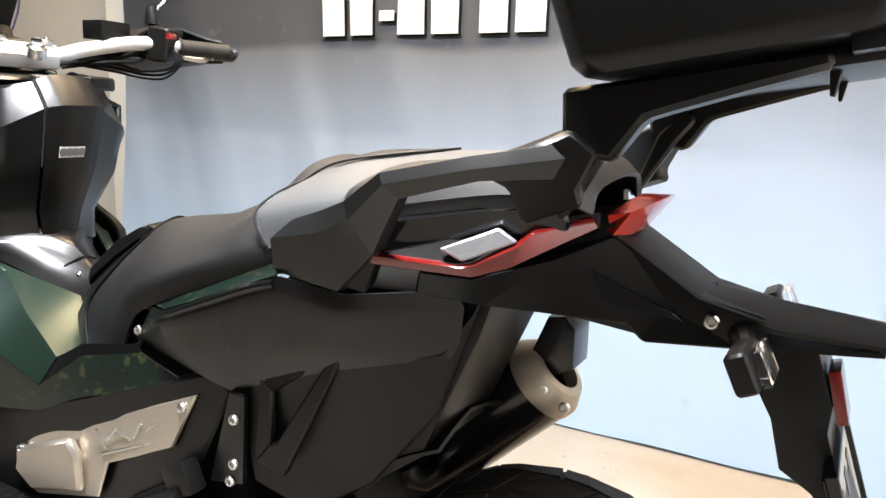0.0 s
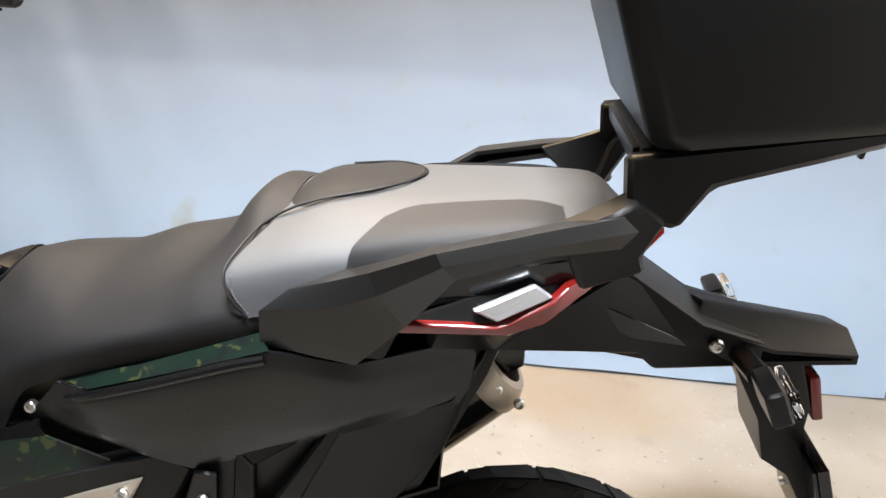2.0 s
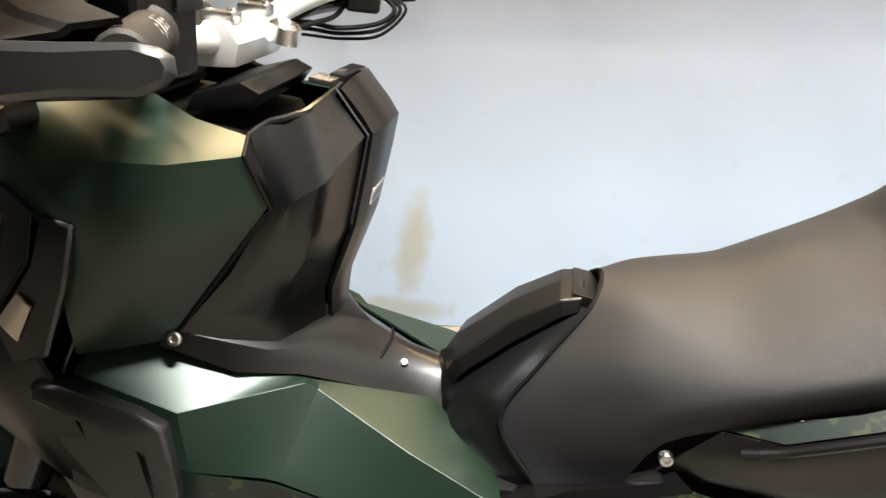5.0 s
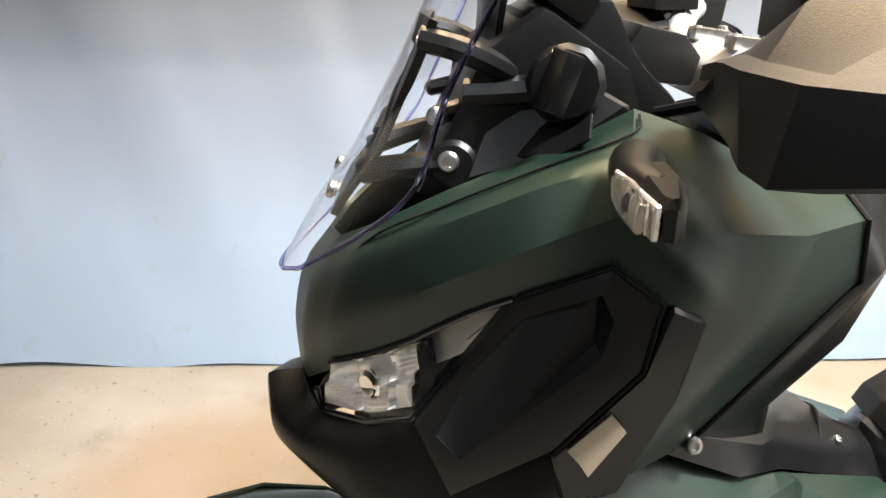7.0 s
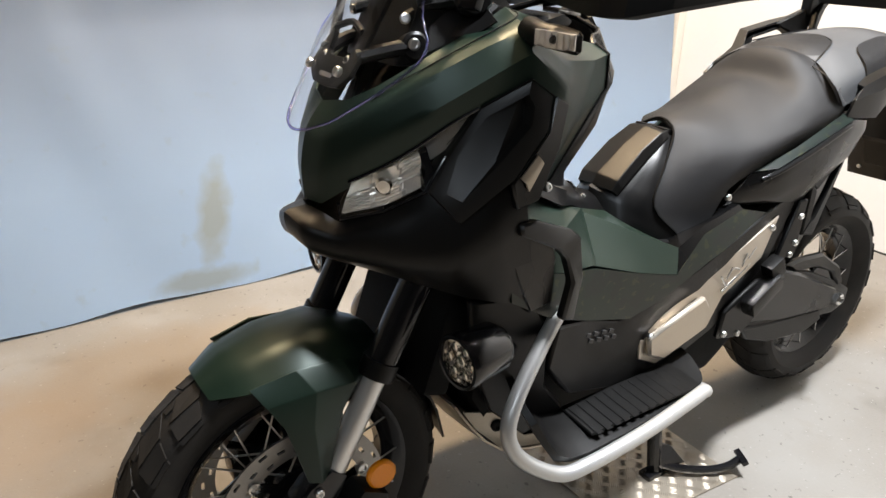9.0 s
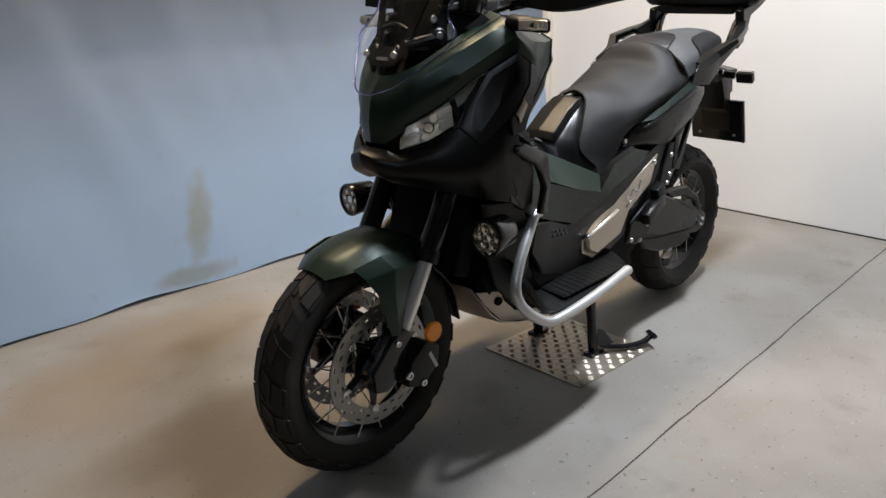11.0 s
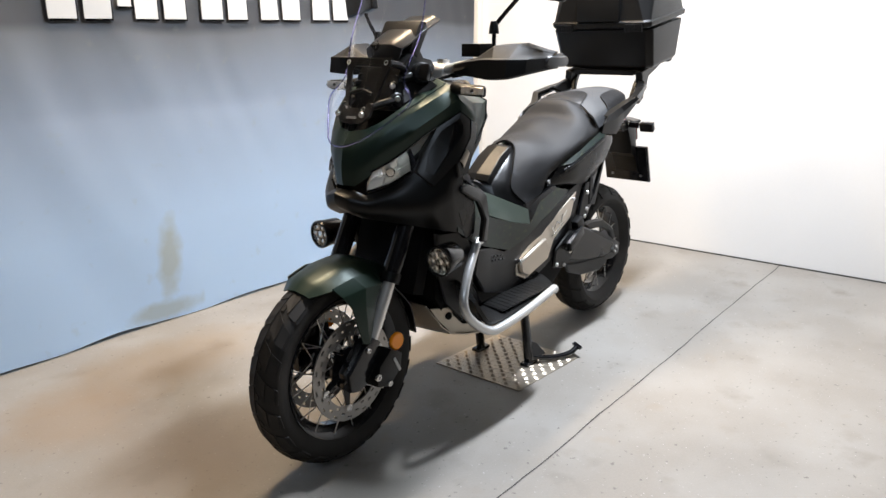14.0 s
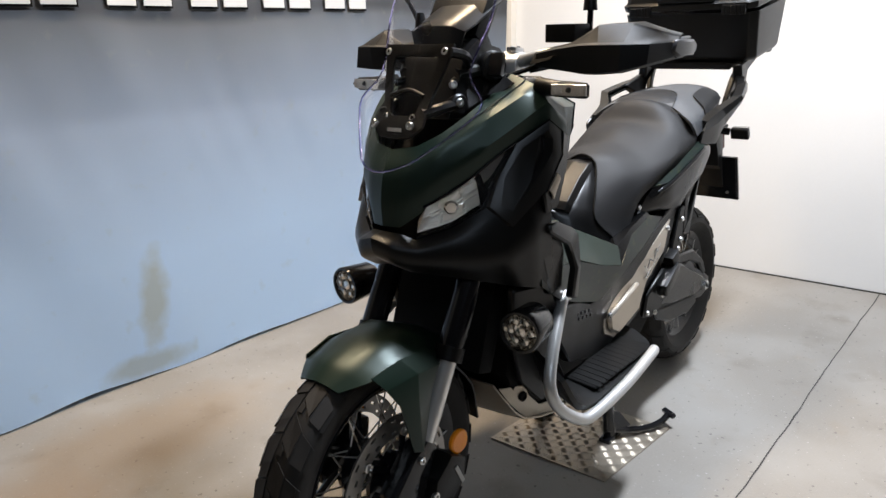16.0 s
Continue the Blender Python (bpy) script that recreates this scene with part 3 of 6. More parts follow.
    # Green flank: two faceted bulges above a camouflage-patterned skirt.
    part("flank_panel", soften(grid([
        [(0.422, -0.1395, 0.8194), (0.4001, -0.1965, 0.7824), (0.3872, -0.2118, 0.7054)],
        [(0.5488, -0.1309, 0.759), (0.5063, -0.1911, 0.7385), (0.5133, -0.199, 0.6691)],
        [(0.6164, -0.1002, 0.7353), (0.6205, -0.1146, 0.737), (0.5906, -0.1862, 0.6599)],
        [(0.6304, -0.0947, 0.7292), (0.6324, -0.109, 0.7261), (0.6047, -0.1826, 0.6541)],
        [(0.7494, -0.0504, 0.6881), (0.7398, -0.1415, 0.676), (0.7226, -0.18, 0.6107)],
        [(0.8308, -0.0853, 0.6305), (0.8458, -0.163, 0.6281), (0.8265, -0.1837, 0.5839)],
    ], 0.004, s, 4, 0.0), 0.0035, 3, 12), GREEN, bike, "matt green faceted flank", 16)
    part("flank_skirt", grid([
        [(0.3873, -0.2118, 0.7044), (0.3872, -0.218, 0.6565)],
        [(0.5133, -0.1989, 0.6681), (0.4866, -0.2068, 0.5953)],
        [(0.5949, -0.1858, 0.6531), (0.5887, -0.1941, 0.5573)],
        [(0.7227, -0.1798, 0.6098), (0.7113, -0.1778, 0.5184)],
        [(0.8265, -0.1836, 0.5829), (0.8075, -0.1762, 0.5352)],
        [(0.913, -0.1674, 0.6439), (0.9249, -0.1781, 0.5847)],
        [(1.0375, -0.1607, 0.6708), (1.148, -0.165, 0.6422)],
    ], 0.004, s), CAMO, bike, "green camouflage-patterned skirt")
    part("flank_rear", grid([
        [(0.8274, -0.0885, 0.6099), (0.8458, -0.1612, 0.6262), (0.8264, -0.1821, 0.5839)],
        [(0.9372, -0.1209, 0.6429), (0.9125, -0.164, 0.6618), (0.913, -0.1674, 0.6439)],
        [(1.0172, -0.1361, 0.6826), (1.0274, -0.1556, 0.6811), (1.0375, -0.1607, 0.6708)],
    ], 0.004, s), SATIN, bike)
    # Leg shield: black wing beside the middle door, with a bevelled edge.
    part("leg_shield", grid(halved([
        [(0.5978, -0.1326, 1.0223), (0.6173, -0.1424, 0.9591), (0.5651, -0.1458, 0.8818), (0.4948, -0.1516, 0.8068), (0.5428, -0.1318, 0.761)],
        [(0.6118, -0.1144, 1.0319), (0.6352, -0.1431, 0.9579), (0.5883, -0.1385, 0.8828), (0.5292, -0.1372, 0.8097), (0.5608, -0.1221, 0.7592)],
        [(0.6426, -0.0966, 1.038), (0.6640, -0.1180, 0.972), (0.6330, -0.1179, 0.8846), (0.578, -0.1093, 0.8088), (0.5987, -0.0918, 0.7544)],
        [(0.6560, -0.052, 1.0497), (0.6890, -0.0553, 1.004), (0.6640, -0.0523, 0.905), (0.6270, -0.0434, 0.8204), (0.6230, -0.0364, 0.7698)],
    ], s), 0.004, s, 3, 0.08), SATIN, bike, "satin black leg shield")
    part("shield_seam", tube([(x, y if s == 1 else about(y), z) for x, y, z in ((0.5976, -0.1343, 1.0235), (0.602, -0.1613, 1.01), (0.6165, -0.1483, 0.9535), (0.4937, -0.1542, 0.8057))] if s == 1 else [(0.5976, 0.1343, 1.0235), (0.602, 0.1613, 1.01), (0.6165, 0.1483, 0.9535)], 0.0022, 6, 1), DARK, bike)

# Glove-box door in the leg shield.
door = part("glove_box_door", grid([
    [(0.6625, -0.0493, 1.0498), (0.6920, -0.0517, 1.006), (0.6660, -0.0487, 0.905), (0.6300, -0.0398, 0.8225), (0.6240, -0.0312, 0.7759)],
    [(0.6690, -0.0282, 1.0580), (0.7010, -0.0279, 1.010), (0.6730, -0.0232, 0.906), (0.6370, -0.0183, 0.826), (0.6280, -0.0168, 0.7761)],
    [(0.6690, 0.0282, 1.0580), (0.7010, 0.0279, 1.010), (0.6730, 0.0232, 0.906), (0.6370, 0.0183, 0.826), (0.6280, 0.0168, 0.7761)],
    [(0.6625, 0.0493, 1.0498), (0.6920, 0.0517, 1.006), (0.6660, 0.0487, 0.905), (0.6300, 0.0398, 0.8225), (0.6240, 0.0312, 0.7759)],
], 0.006, 1, 2, 0.25), PLASTIC, bike, "black glove-box door")
part("door_seam", tube([(0.6605, -0.0516, 1.0526), (0.6925, -0.0539, 1.005), (0.6665, -0.0509, 0.905)], 0.0016, 6, 1), GREY, door)
part("door_latch", brick((0.018, 0.070, 0.010), pose(0.6539, 0.0187, 1.0566, 0, 12, -4), 0.003, 2), GLOSS, door, "glossy black latch")
part("latch_tab", brick((0.026, 0.030, 0.006), pose(0.6409, -0.0238, 1.057, 0, 10, -6), 0.002, 2), STEEL, door)
part("sticker", brick((0.048, 0.002, 0.02), pose(0.6858, -0.006, 0.930, 15, 0, 90), 0.0005, 1), WHITE, door, "small pale sticker with round pictograms")
for i in range(4):
    part("pictogram", lathe([(0, 0.0075), (0.0006, 0.0075), (0.0006, 0)], pose(0.6867, -0.0232 + i * 0.0115, 0.930, 0, 105, 0), 14), DIM, door)
part("tray_rim", tube([(0.5947, -0.1306, 1.0203), (0.6108, -0.1126, 1.031), (0.6417, -0.0929, 1.0373), (0.6589, 0.0, 1.0532)], 0.004, 8, 2), SATIN, bike)
# Tunnel over the frame, with a seam and a screw on each side.
part("tunnel_cover", grid([
    [(0.4778, -0.1564, 0.7986), (0.5527, -0.1398, 0.7607), (0.6125, -0.1022, 0.7402), (0.7046, -0.055, 0.6927), (0.7824, -0.0547, 0.6572)],
    [(0.5008, -0.1509, 0.8127), (0.581, -0.1156, 0.7769), (0.6309, -0.0703, 0.7592), (0.7106, -0.0355, 0.7088), (0.7881, -0.035, 0.6774)],
    [(0.5618, -0.0982, 0.7993), (0.6118, -0.0585, 0.7847), (0.649, -0.0254, 0.7598), (0.7167, -0.016, 0.7211), (0.7941, -0.0172, 0.6927)],
    [(0.6322, 0.0, 0.7858), (0.6496, 0.0, 0.7745), (0.671, 0.0, 0.7565), (0.7207, 0.0, 0.7256), (0.797, 0.0, 0.6974)],
    [(0.5618, 0.0982, 0.7993), (0.6118, 0.0585, 0.7847), (0.649, 0.0254, 0.7598), (0.7167, 0.016, 0.7211), (0.7941, 0.0172, 0.6927)],
    [(0.4808, 0.1503, 0.8017), (0.5408, 0.1308, 0.7571), (0.6035, 0.0825, 0.7406), (0.7046, 0.0514, 0.6928), (0.7824, 0.0529, 0.6573)],
], 0.006, 1, 1, 0.15), SATIN, bike, "satin black tunnel cover")
part("tunnel_seam", tube([(0.6803, -0.0603, 0.705), (0.6865, -0.0374, 0.727), (0.6927, -0.0196, 0.7372), (0.6947, 0.0, 0.7418), (0.6866, 0.0285, 0.733)], 0.0022, 6, 3), DARK, bike)
bolt((0.7130, -0.0255, 0.7165), (0.35, -0.5, 0.8), 0.005, bike)
bolt((0.4977, -0.1579, 0.8085), (0.1, -1, 0.35), 0.008, bike)

# ---- seat ----
part("seat", grid([
    [(0.932, 0.045, 0.817), (0.937, 0.026, 0.831), (0.94, 0.0, 0.837), (0.937, -0.026, 0.831), (0.93, -0.045, 0.817), (0.879, -0.074, 0.7586), (0.836, -0.097, 0.6936), (0.8827, -0.132, 0.631)],
    [(0.975, 0.075, 0.822), (0.976, 0.04, 0.839), (0.976, 0.0, 0.844), (0.976, -0.04, 0.839), (0.975, -0.075, 0.822), (0.958, -0.1156, 0.7754), (0.9366, -0.1317, 0.7), (0.955, -0.135, 0.64)],
    [(1.0165, 0.1, 0.818), (1.018, 0.055, 0.84), (1.018, 0.0, 0.85), (1.018, -0.055, 0.84), (1.0165, -0.1, 0.818), (1.0167, -0.137, 0.7836), (1.0019, -0.149, 0.748), (1.005, -0.143, 0.715)],
    [(1.077, 0.119, 0.82), (1.079, 0.065, 0.845), (1.079, 0.0, 0.86), (1.079, -0.065, 0.845), (1.077, -0.119, 0.82), (1.082, -0.152, 0.8), (1.082, -0.1632, 0.78), (1.085, -0.154, 0.752)],
    [(1.148, 0.126, 0.847), (1.148, 0.07, 0.869), (1.148, 0.0, 0.886), (1.148, -0.07, 0.869), (1.148, -0.126, 0.847), (1.159, -0.16, 0.827), (1.164, -0.1732, 0.812), (1.16, -0.162, 0.776)],
    [(1.2, 0.126, 0.871), (1.208, 0.07, 0.887), (1.208, 0.0, 0.894), (1.208, -0.07, 0.887), (1.2, -0.126, 0.871), (1.205, -0.16, 0.848), (1.21, -0.176, 0.826), (1.206, -0.167, 0.79)],
    [(1.232, 0.122, 0.89), (1.232, 0.068, 0.902), (1.232, 0.0, 0.906), (1.232, -0.068, 0.902), (1.232, -0.122, 0.89), (1.233, -0.16, 0.862), (1.2415, -0.178, 0.838), (1.24, -0.17, 0.8)],
    [(1.258, 0.116, 0.908), (1.254, 0.064, 0.936), (1.254, 0.0, 0.944), (1.254, -0.064, 0.936), (1.258, -0.116, 0.908), (1.259, -0.156, 0.875), (1.267, -0.178, 0.847), (1.266, -0.172, 0.811)],
    [(1.28, 0.108, 0.924), (1.274, 0.06, 0.951), (1.274, 0.0, 0.959), (1.274, -0.06, 0.951), (1.28, -0.108, 0.924), (1.2857, -0.152, 0.888), (1.2934, -0.178, 0.856), (1.293, -0.174, 0.822)],
    [(1.308, 0.09, 0.94), (1.308, 0.055, 0.951), (1.308, 0.0, 0.9585), (1.308, -0.055, 0.951), (1.308, -0.09, 0.94), (1.3066, -0.15, 0.902), (1.3142, -0.176, 0.862), (1.314, -0.166, 0.825)],
], 0.006, 1, 3), SEAT, bike, "black textured vinyl rider seat")
pill = part("pillion_seat", grid([
    [(1.3192, 0.157, 0.8569), (1.2941, 0.1526, 0.8999), (1.3057, 0.0944, 0.9417), (1.3094, 0.0, 0.9577), (1.3036, -0.0946, 0.9398), (1.2713, -0.1674, 0.8983), (1.2985, -0.179, 0.8561)],
    [(1.3763, 0.1628, 0.8762), (1.3565, 0.154, 0.9191), (1.3629, 0.0908, 0.9575), (1.3674, 0.0, 0.9682), (1.3598, -0.0909, 0.9566), (1.3461, -0.1602, 0.9161), (1.3659, -0.1727, 0.8712)],
    [(1.4479, 0.1589, 0.8951), (1.4484, 0.1497, 0.9313), (1.4494, 0.0871, 0.9656), (1.4504, 0.0, 0.9745), (1.4494, -0.0871, 0.9637), (1.4484, -0.1497, 0.9313), (1.4529, -0.1604, 0.8903)],
    [(1.5587, 0.1405, 0.9220), (1.5593, 0.132, 0.9507), (1.5600, 0.0795, 0.9728), (1.5606, 0.0, 0.9803), (1.5600, -0.0795, 0.9718), (1.5592, -0.1319, 0.9487), (1.5636, -0.1412, 0.9200)],
    [(1.6386, 0.1199, 0.9340), (1.6393, 0.1115, 0.9563), (1.6399, 0.069, 0.9759), (1.6422, 0.0, 0.9828), (1.6399, -0.069, 0.9759), (1.6393, -0.1115, 0.9563), (1.6386, -0.1199, 0.9340)],
    [(1.6659, 0.0951, 0.9235), (1.6665, 0.0864, 0.9430), (1.6710, 0.0584, 0.9558), (1.6732, 0.0, 0.9609), (1.6710, -0.0584, 0.9558), (1.6665, -0.0864, 0.9430), (1.6659, -0.0951, 0.9235)],
], 0.006, 1, 4), SEATGREY, bike, "smooth grey pillion seat")
# The black cover runs on over the step and ends in a rounded, stitched tongue with a dent.
part("seat_tongue", grid([
    [(1.2952, 0.098, 0.9238), (1.2940, 0.0564, 0.9367), (1.2946, 0.0, 0.9411), (1.2940, -0.0564, 0.9367), (1.2952, -0.0952, 0.9201)],
    [(1.3100, 0.0968, 0.9402), (1.3110, 0.0547, 0.9537), (1.3117, 0.0, 0.9580), (1.3109, -0.0547, 0.9528), (1.3100, -0.094, 0.9374)],
    [(1.3424, 0.0888, 0.9554), (1.3432, 0.0524, 0.9659), (1.3439, 0.0, 0.9691), (1.3432, -0.0525, 0.9650), (1.3424, -0.0869, 0.9545)],
    [(1.3991, 0.0684, 0.9697), (1.4026, 0.04, 0.9726), (1.4050, 0.0, 0.9732), (1.4026, -0.04, 0.9726), (1.3991, -0.0664, 0.9697)],
    [(1.4319, 0.04, 0.9743), (1.4432, 0.0224, 0.9767), (1.4474, 0.0, 0.9774), (1.4432, -0.0224, 0.9767), (1.4319, -0.0381, 0.9743)],
], 0.006, 1, 4), SEAT, bike, "black vinyl tongue over the seat step")
part("seat_piping", tube([(1.2867, -0.1007, 0.9294), (1.3099, -0.0969, 0.9454), (1.3424, -0.0899, 0.9586), (1.3991, -0.0694, 0.9692), (1.4339, -0.0399, 0.9738), (1.4504, 0.0, 0.9764), (1.4339, 0.0419, 0.9738), (1.3991, 0.0713, 0.9692), (1.3423, 0.0918, 0.9585)], 0.0016, 6, 5), SEAT, pill)
part("seat_piping", tube([(1.2867, -0.1007, 0.9313), (1.2779, -0.139, 0.9182), (1.2703, -0.1673, 0.9002), (1.2773, -0.1775, 0.8799), (1.2954, -0.18, 0.8580)], 0.0015, 6, 5), SEAT, pill)
for i in range(11):
    k = i / 10
    q = Vector((1.276, -0.173, 0.896)).lerp(Vector((1.296, -0.1825, 0.864)), k) + Vector((-0.0005, -0.0015, 0)) + Vector((-0.006 * math.sin(k * 3.14), 0, 0))
    part("stitch", brick((0.0012, 0.0012, 0.0026), pose(q.x + 0.004, q.y, q.z, 0, -25, 0), 0), DIM, pill)
for s in (1, -1):
    part("side_pad", grid([
        [(1.3952, -0.1668, 0.9066), (1.3997, -0.1557, 0.9333), (1.4237, -0.1201, 0.9558)],
        [(1.4482, -0.1624, 0.9178), (1.4537, -0.1459, 0.9459), (1.4573, -0.0995, 0.9660)],
        [(1.5590, -0.1445, 0.9382), (1.5594, -0.1275, 0.9597), (1.5650, -0.0834, 0.9760)],
        [(1.6110, -0.1329, 0.9426), (1.6095, -0.117, 0.9614), (1.6049, -0.0885, 0.9732)],
    ], 0.003, s, 2), SEAT, bike, "dark textured side pad")
# Piece of trim and the fuel lid in front of the seat.
nose = [
    [(0.929, -0.043, 0.812), (0.878, -0.074, 0.758), (0.834, -0.097, 0.694), (0.885, -0.132, 0.632), (0.850, -0.116, 0.598)],
    [(0.922, -0.041, 0.814), (0.8645, -0.066, 0.761), (0.8154, -0.088, 0.697), (0.840, -0.117, 0.629), (0.824, -0.102, 0.598)],
    [(0.912, -0.038, 0.812), (0.846, -0.050, 0.763), (0.786, -0.056, 0.712), (0.778, -0.078, 0.664), (0.789, -0.072, 0.635)],
    [(0.890, -0.022, 0.805), (0.818, -0.027, 0.750), (0.766, -0.032, 0.713), (0.757, -0.035, 0.679), (0.764, -0.033, 0.659)],
]
part("seat_nose", grid(nose + [[(0.880, 0.0, 0.804), (0.803, 0.0, 0.751), (0.754, 0.0, 0.723), (0.750, 0.0, 0.697), (0.757, 0.0, 0.677)]]
    + [[(x, -y, z) for x, y, z in r] for r in nose[::-1]], 0.005, 1, 2, 0.12), NOSE, bike, "satin black seat nose trim")
part("nose_gap", tube([(0.932, 0.045, 0.819), (0.942, 0.0, 0.839), (0.932, -0.045, 0.819), (0.880, -0.0755, 0.760), (0.836, -0.099, 0.6944), (0.8838, -0.1345, 0.632)], 0.0024, 6, 4), DARK, bike)
part("lid_hinge", brick((0.040, 0.076, 0.018), pose(0.927, 0.0, 0.815, 0, 15, 0), 0.006, 2), PLASTIC, bike)
part("fuel_lid", soften(grid([
    [(0.918, -0.046, 0.808), (0.900, -0.050, 0.804), (0.848, -0.054, 0.772), (0.787, -0.057, 0.726), (0.780, -0.054, 0.712)],
    [(0.921, -0.040, 0.824), (0.898, -0.043, 0.822), (0.844, -0.046, 0.794), (0.780, -0.049, 0.742), (0.768, -0.047, 0.722)],
    [(0.924, 0.0, 0.828), (0.897, 0.0, 0.827), (0.842, 0.0, 0.798), (0.773, 0.0, 0.747), (0.760, 0.0, 0.726)],
    [(0.921, 0.040, 0.824), (0.898, 0.043, 0.822), (0.844, 0.046, 0.794), (0.780, 0.049, 0.742), (0.768, 0.047, 0.722)],
    [(0.918, 0.046, 0.808), (0.900, 0.050, 0.804), (0.848, 0.054, 0.772), (0.787, 0.057, 0.726), (0.780, 0.054, 0.712)],
], 0.012, 1), 0.003, 3, 12), PLASTIC, bike, "satin black fuel lid")

# ---- side covers and tail ----
for s in (1, -1):
    part("side_cover", grid([
        [(1.057, -0.1536, 0.7401), (1.1075, -0.1749, 0.7477), (1.324, -0.1955, 0.8286), (1.4082, -0.1816, 0.8163), (1.5175, -0.1148, 0.8238)],
        [(1.0271, -0.145, 0.7066), (1.1076, -0.1786, 0.7297), (1.3132, -0.1967, 0.8072), (1.4058, -0.1839, 0.7942), (1.5272, -0.1095, 0.8035)],
        [(1.0032, -0.1381, 0.6767), (1.1278, -0.1719, 0.6839), (1.28, -0.184, 0.7287), (1.3835, -0.1733, 0.7362), (1.5215, -0.1063, 0.7608)],
        [(1.0675, -0.1462, 0.6693), (1.153, -0.1652, 0.6665), (1.2201, -0.1682, 0.6568), (1.372, -0.1613, 0.7117), (1.5111, -0.1074, 0.7401)],
    ], 0.005, s, 3, 0.15), SATIN, bike, "black side cover under the seat")
    part("lower_cover", plate([(1.2232, -0.1646, 0.6599), (1.3774, -0.1587, 0.7158), (1.5012, -0.1145, 0.7469), (1.5424, -0.0965, 0.8127), (1.4933, -0.1017, 0.6649), (1.4076, -0.1118, 0.5537), (1.3177, -0.1297, 0.4937), (1.2501, -0.1594, 0.5331)], 0.02, s, 0.003), PLASTIC, bike)
    part("camo_strip", grid([
        [(1.059, -0.1501, 0.7433), (1.1687, -0.1709, 0.7839), (1.3087, -0.1778, 0.8405)],
        [(1.1096, -0.1766, 0.75), (1.2098, -0.1883, 0.7872), (1.3241, -0.1964, 0.8305)],
    ], 0.004, s), CAMO, bike, "green camouflage strip along the seat edge")
    part("cover_edge", tube([(1.0773, -0.1642, 0.7271), (1.1177, -0.1785, 0.7444), (1.2097, -0.1908, 0.7802), (1.2823, -0.1953, 0.8082), (1.3197, -0.1942, 0.819)], 0.0058, 10, 4, s), SATIN, bike)
    bolt((1.0111, -0.1398 * s, 0.6943), (0, -s, 0.1), 0.008, bike)
    # Grab rail with a raised nose.
    part("grab_rail", soften(grid([
        [(1.362, -0.165, 0.897), (1.392, -0.166, 0.912), (1.424, -0.172, 0.924), (1.490, -0.208, 0.960), (1.580, -0.190, 0.981), (1.652, -0.168, 0.999)],
        [(1.345, -0.190, 0.897), (1.390, -0.196, 0.912), (1.426, -0.203, 0.926), (1.493, -0.235, 0.963), (1.580, -0.216, 0.983), (1.654, -0.194, 0.997)],
        [(1.315, -0.194, 0.872), (1.392, -0.206, 0.888), (1.438, -0.212, 0.908), (1.500, -0.240, 0.952), (1.585, -0.222, 0.971), (1.668, -0.196, 0.985)],
        [(1.312, -0.186, 0.832), (1.413, -0.196, 0.824), (1.462, -0.200, 0.872), (1.512, -0.230, 0.938), (1.590, -0.212, 0.960), (1.655, -0.188, 0.965)],
        [(1.330, -0.165, 0.832), (1.413, -0.165, 0.824), (1.462, -0.172, 0.878), (1.510, -0.205, 0.942), (1.588, -0.188, 0.962), (1.655, -0.165, 0.965)],
    ], 0.006, s, 2, 0.0), 0.005, 3, 13), RAIL, bike, "dark grey cast grab rail", 18)
    part("rail_root", plate([(1.585, -0.216, 0.972), (1.640, -0.197, 0.996), (1.668, -0.186, 1.010), (1.694, -0.182, 0.990), (1.677, -0.180, 0.955), (1.682, -0.178, 0.940), (1.625, -0.184, 0.918), (1.612, -0.194, 0.952), (1.595, -0.206, 0.962)], 0.03, s, 0.004), PLASTIC, bike)
    part("seat_pan", plate([(1.3867, -0.1715, 0.8775), (1.4583, -0.1624, 0.9058), (1.5589, -0.1439, 0.9254), (1.6438, -0.1194, 0.9335), (1.6479, -0.1121, 0.9044), (1.5182, -0.1459, 0.8824), (1.4374, -0.1593, 0.8614)], 0.02, s, 0.004), GLOSS, bike)
    part("rail_foot", plate([(1.3962, -0.186, 0.8295), (1.4529, -0.1867, 0.8798), (1.4598, -0.1825, 0.8703), (1.4368, -0.176, 0.8201)], 0.03, s), PLASTIC, bike)
    # Red strip, grey blade and lamp.
    part("tail_strip", plate([(1.449, -0.186, 0.869), (1.547, -0.163, 0.864), (1.560, -0.158, 0.867), (1.604, -0.145, 0.890), (1.618, -0.138, 0.903), (1.663, -0.085, 0.918), (1.670, -0.082, 0.907), (1.595, -0.145, 0.866), (1.560, -0.157, 0.852), (1.449, -0.185, 0.857)], 0.012, s, 0.002), RED, bike, "red reflective tail strip")
    part("tail_blade", plate([(1.524, -0.168, 0.881), (1.549, -0.163, 0.869), (1.603, -0.143, 0.893), (1.584, -0.150, 0.907)], 0.010, s, 0.002), BLADE, bike, "polished pale tail blade")
    part("tail_panel", plate([(1.4527, -0.1754, 0.8705), (1.5082, -0.154, 0.8854), (1.5888, -0.106, 0.9113), (1.6683, -0.0748, 0.9262), (1.6697, -0.076, 0.9087), (1.5428, -0.1575, 0.8637), (1.4536, -0.1809, 0.8628)], 0.02, s, 0.003), PLASTIC, bike)
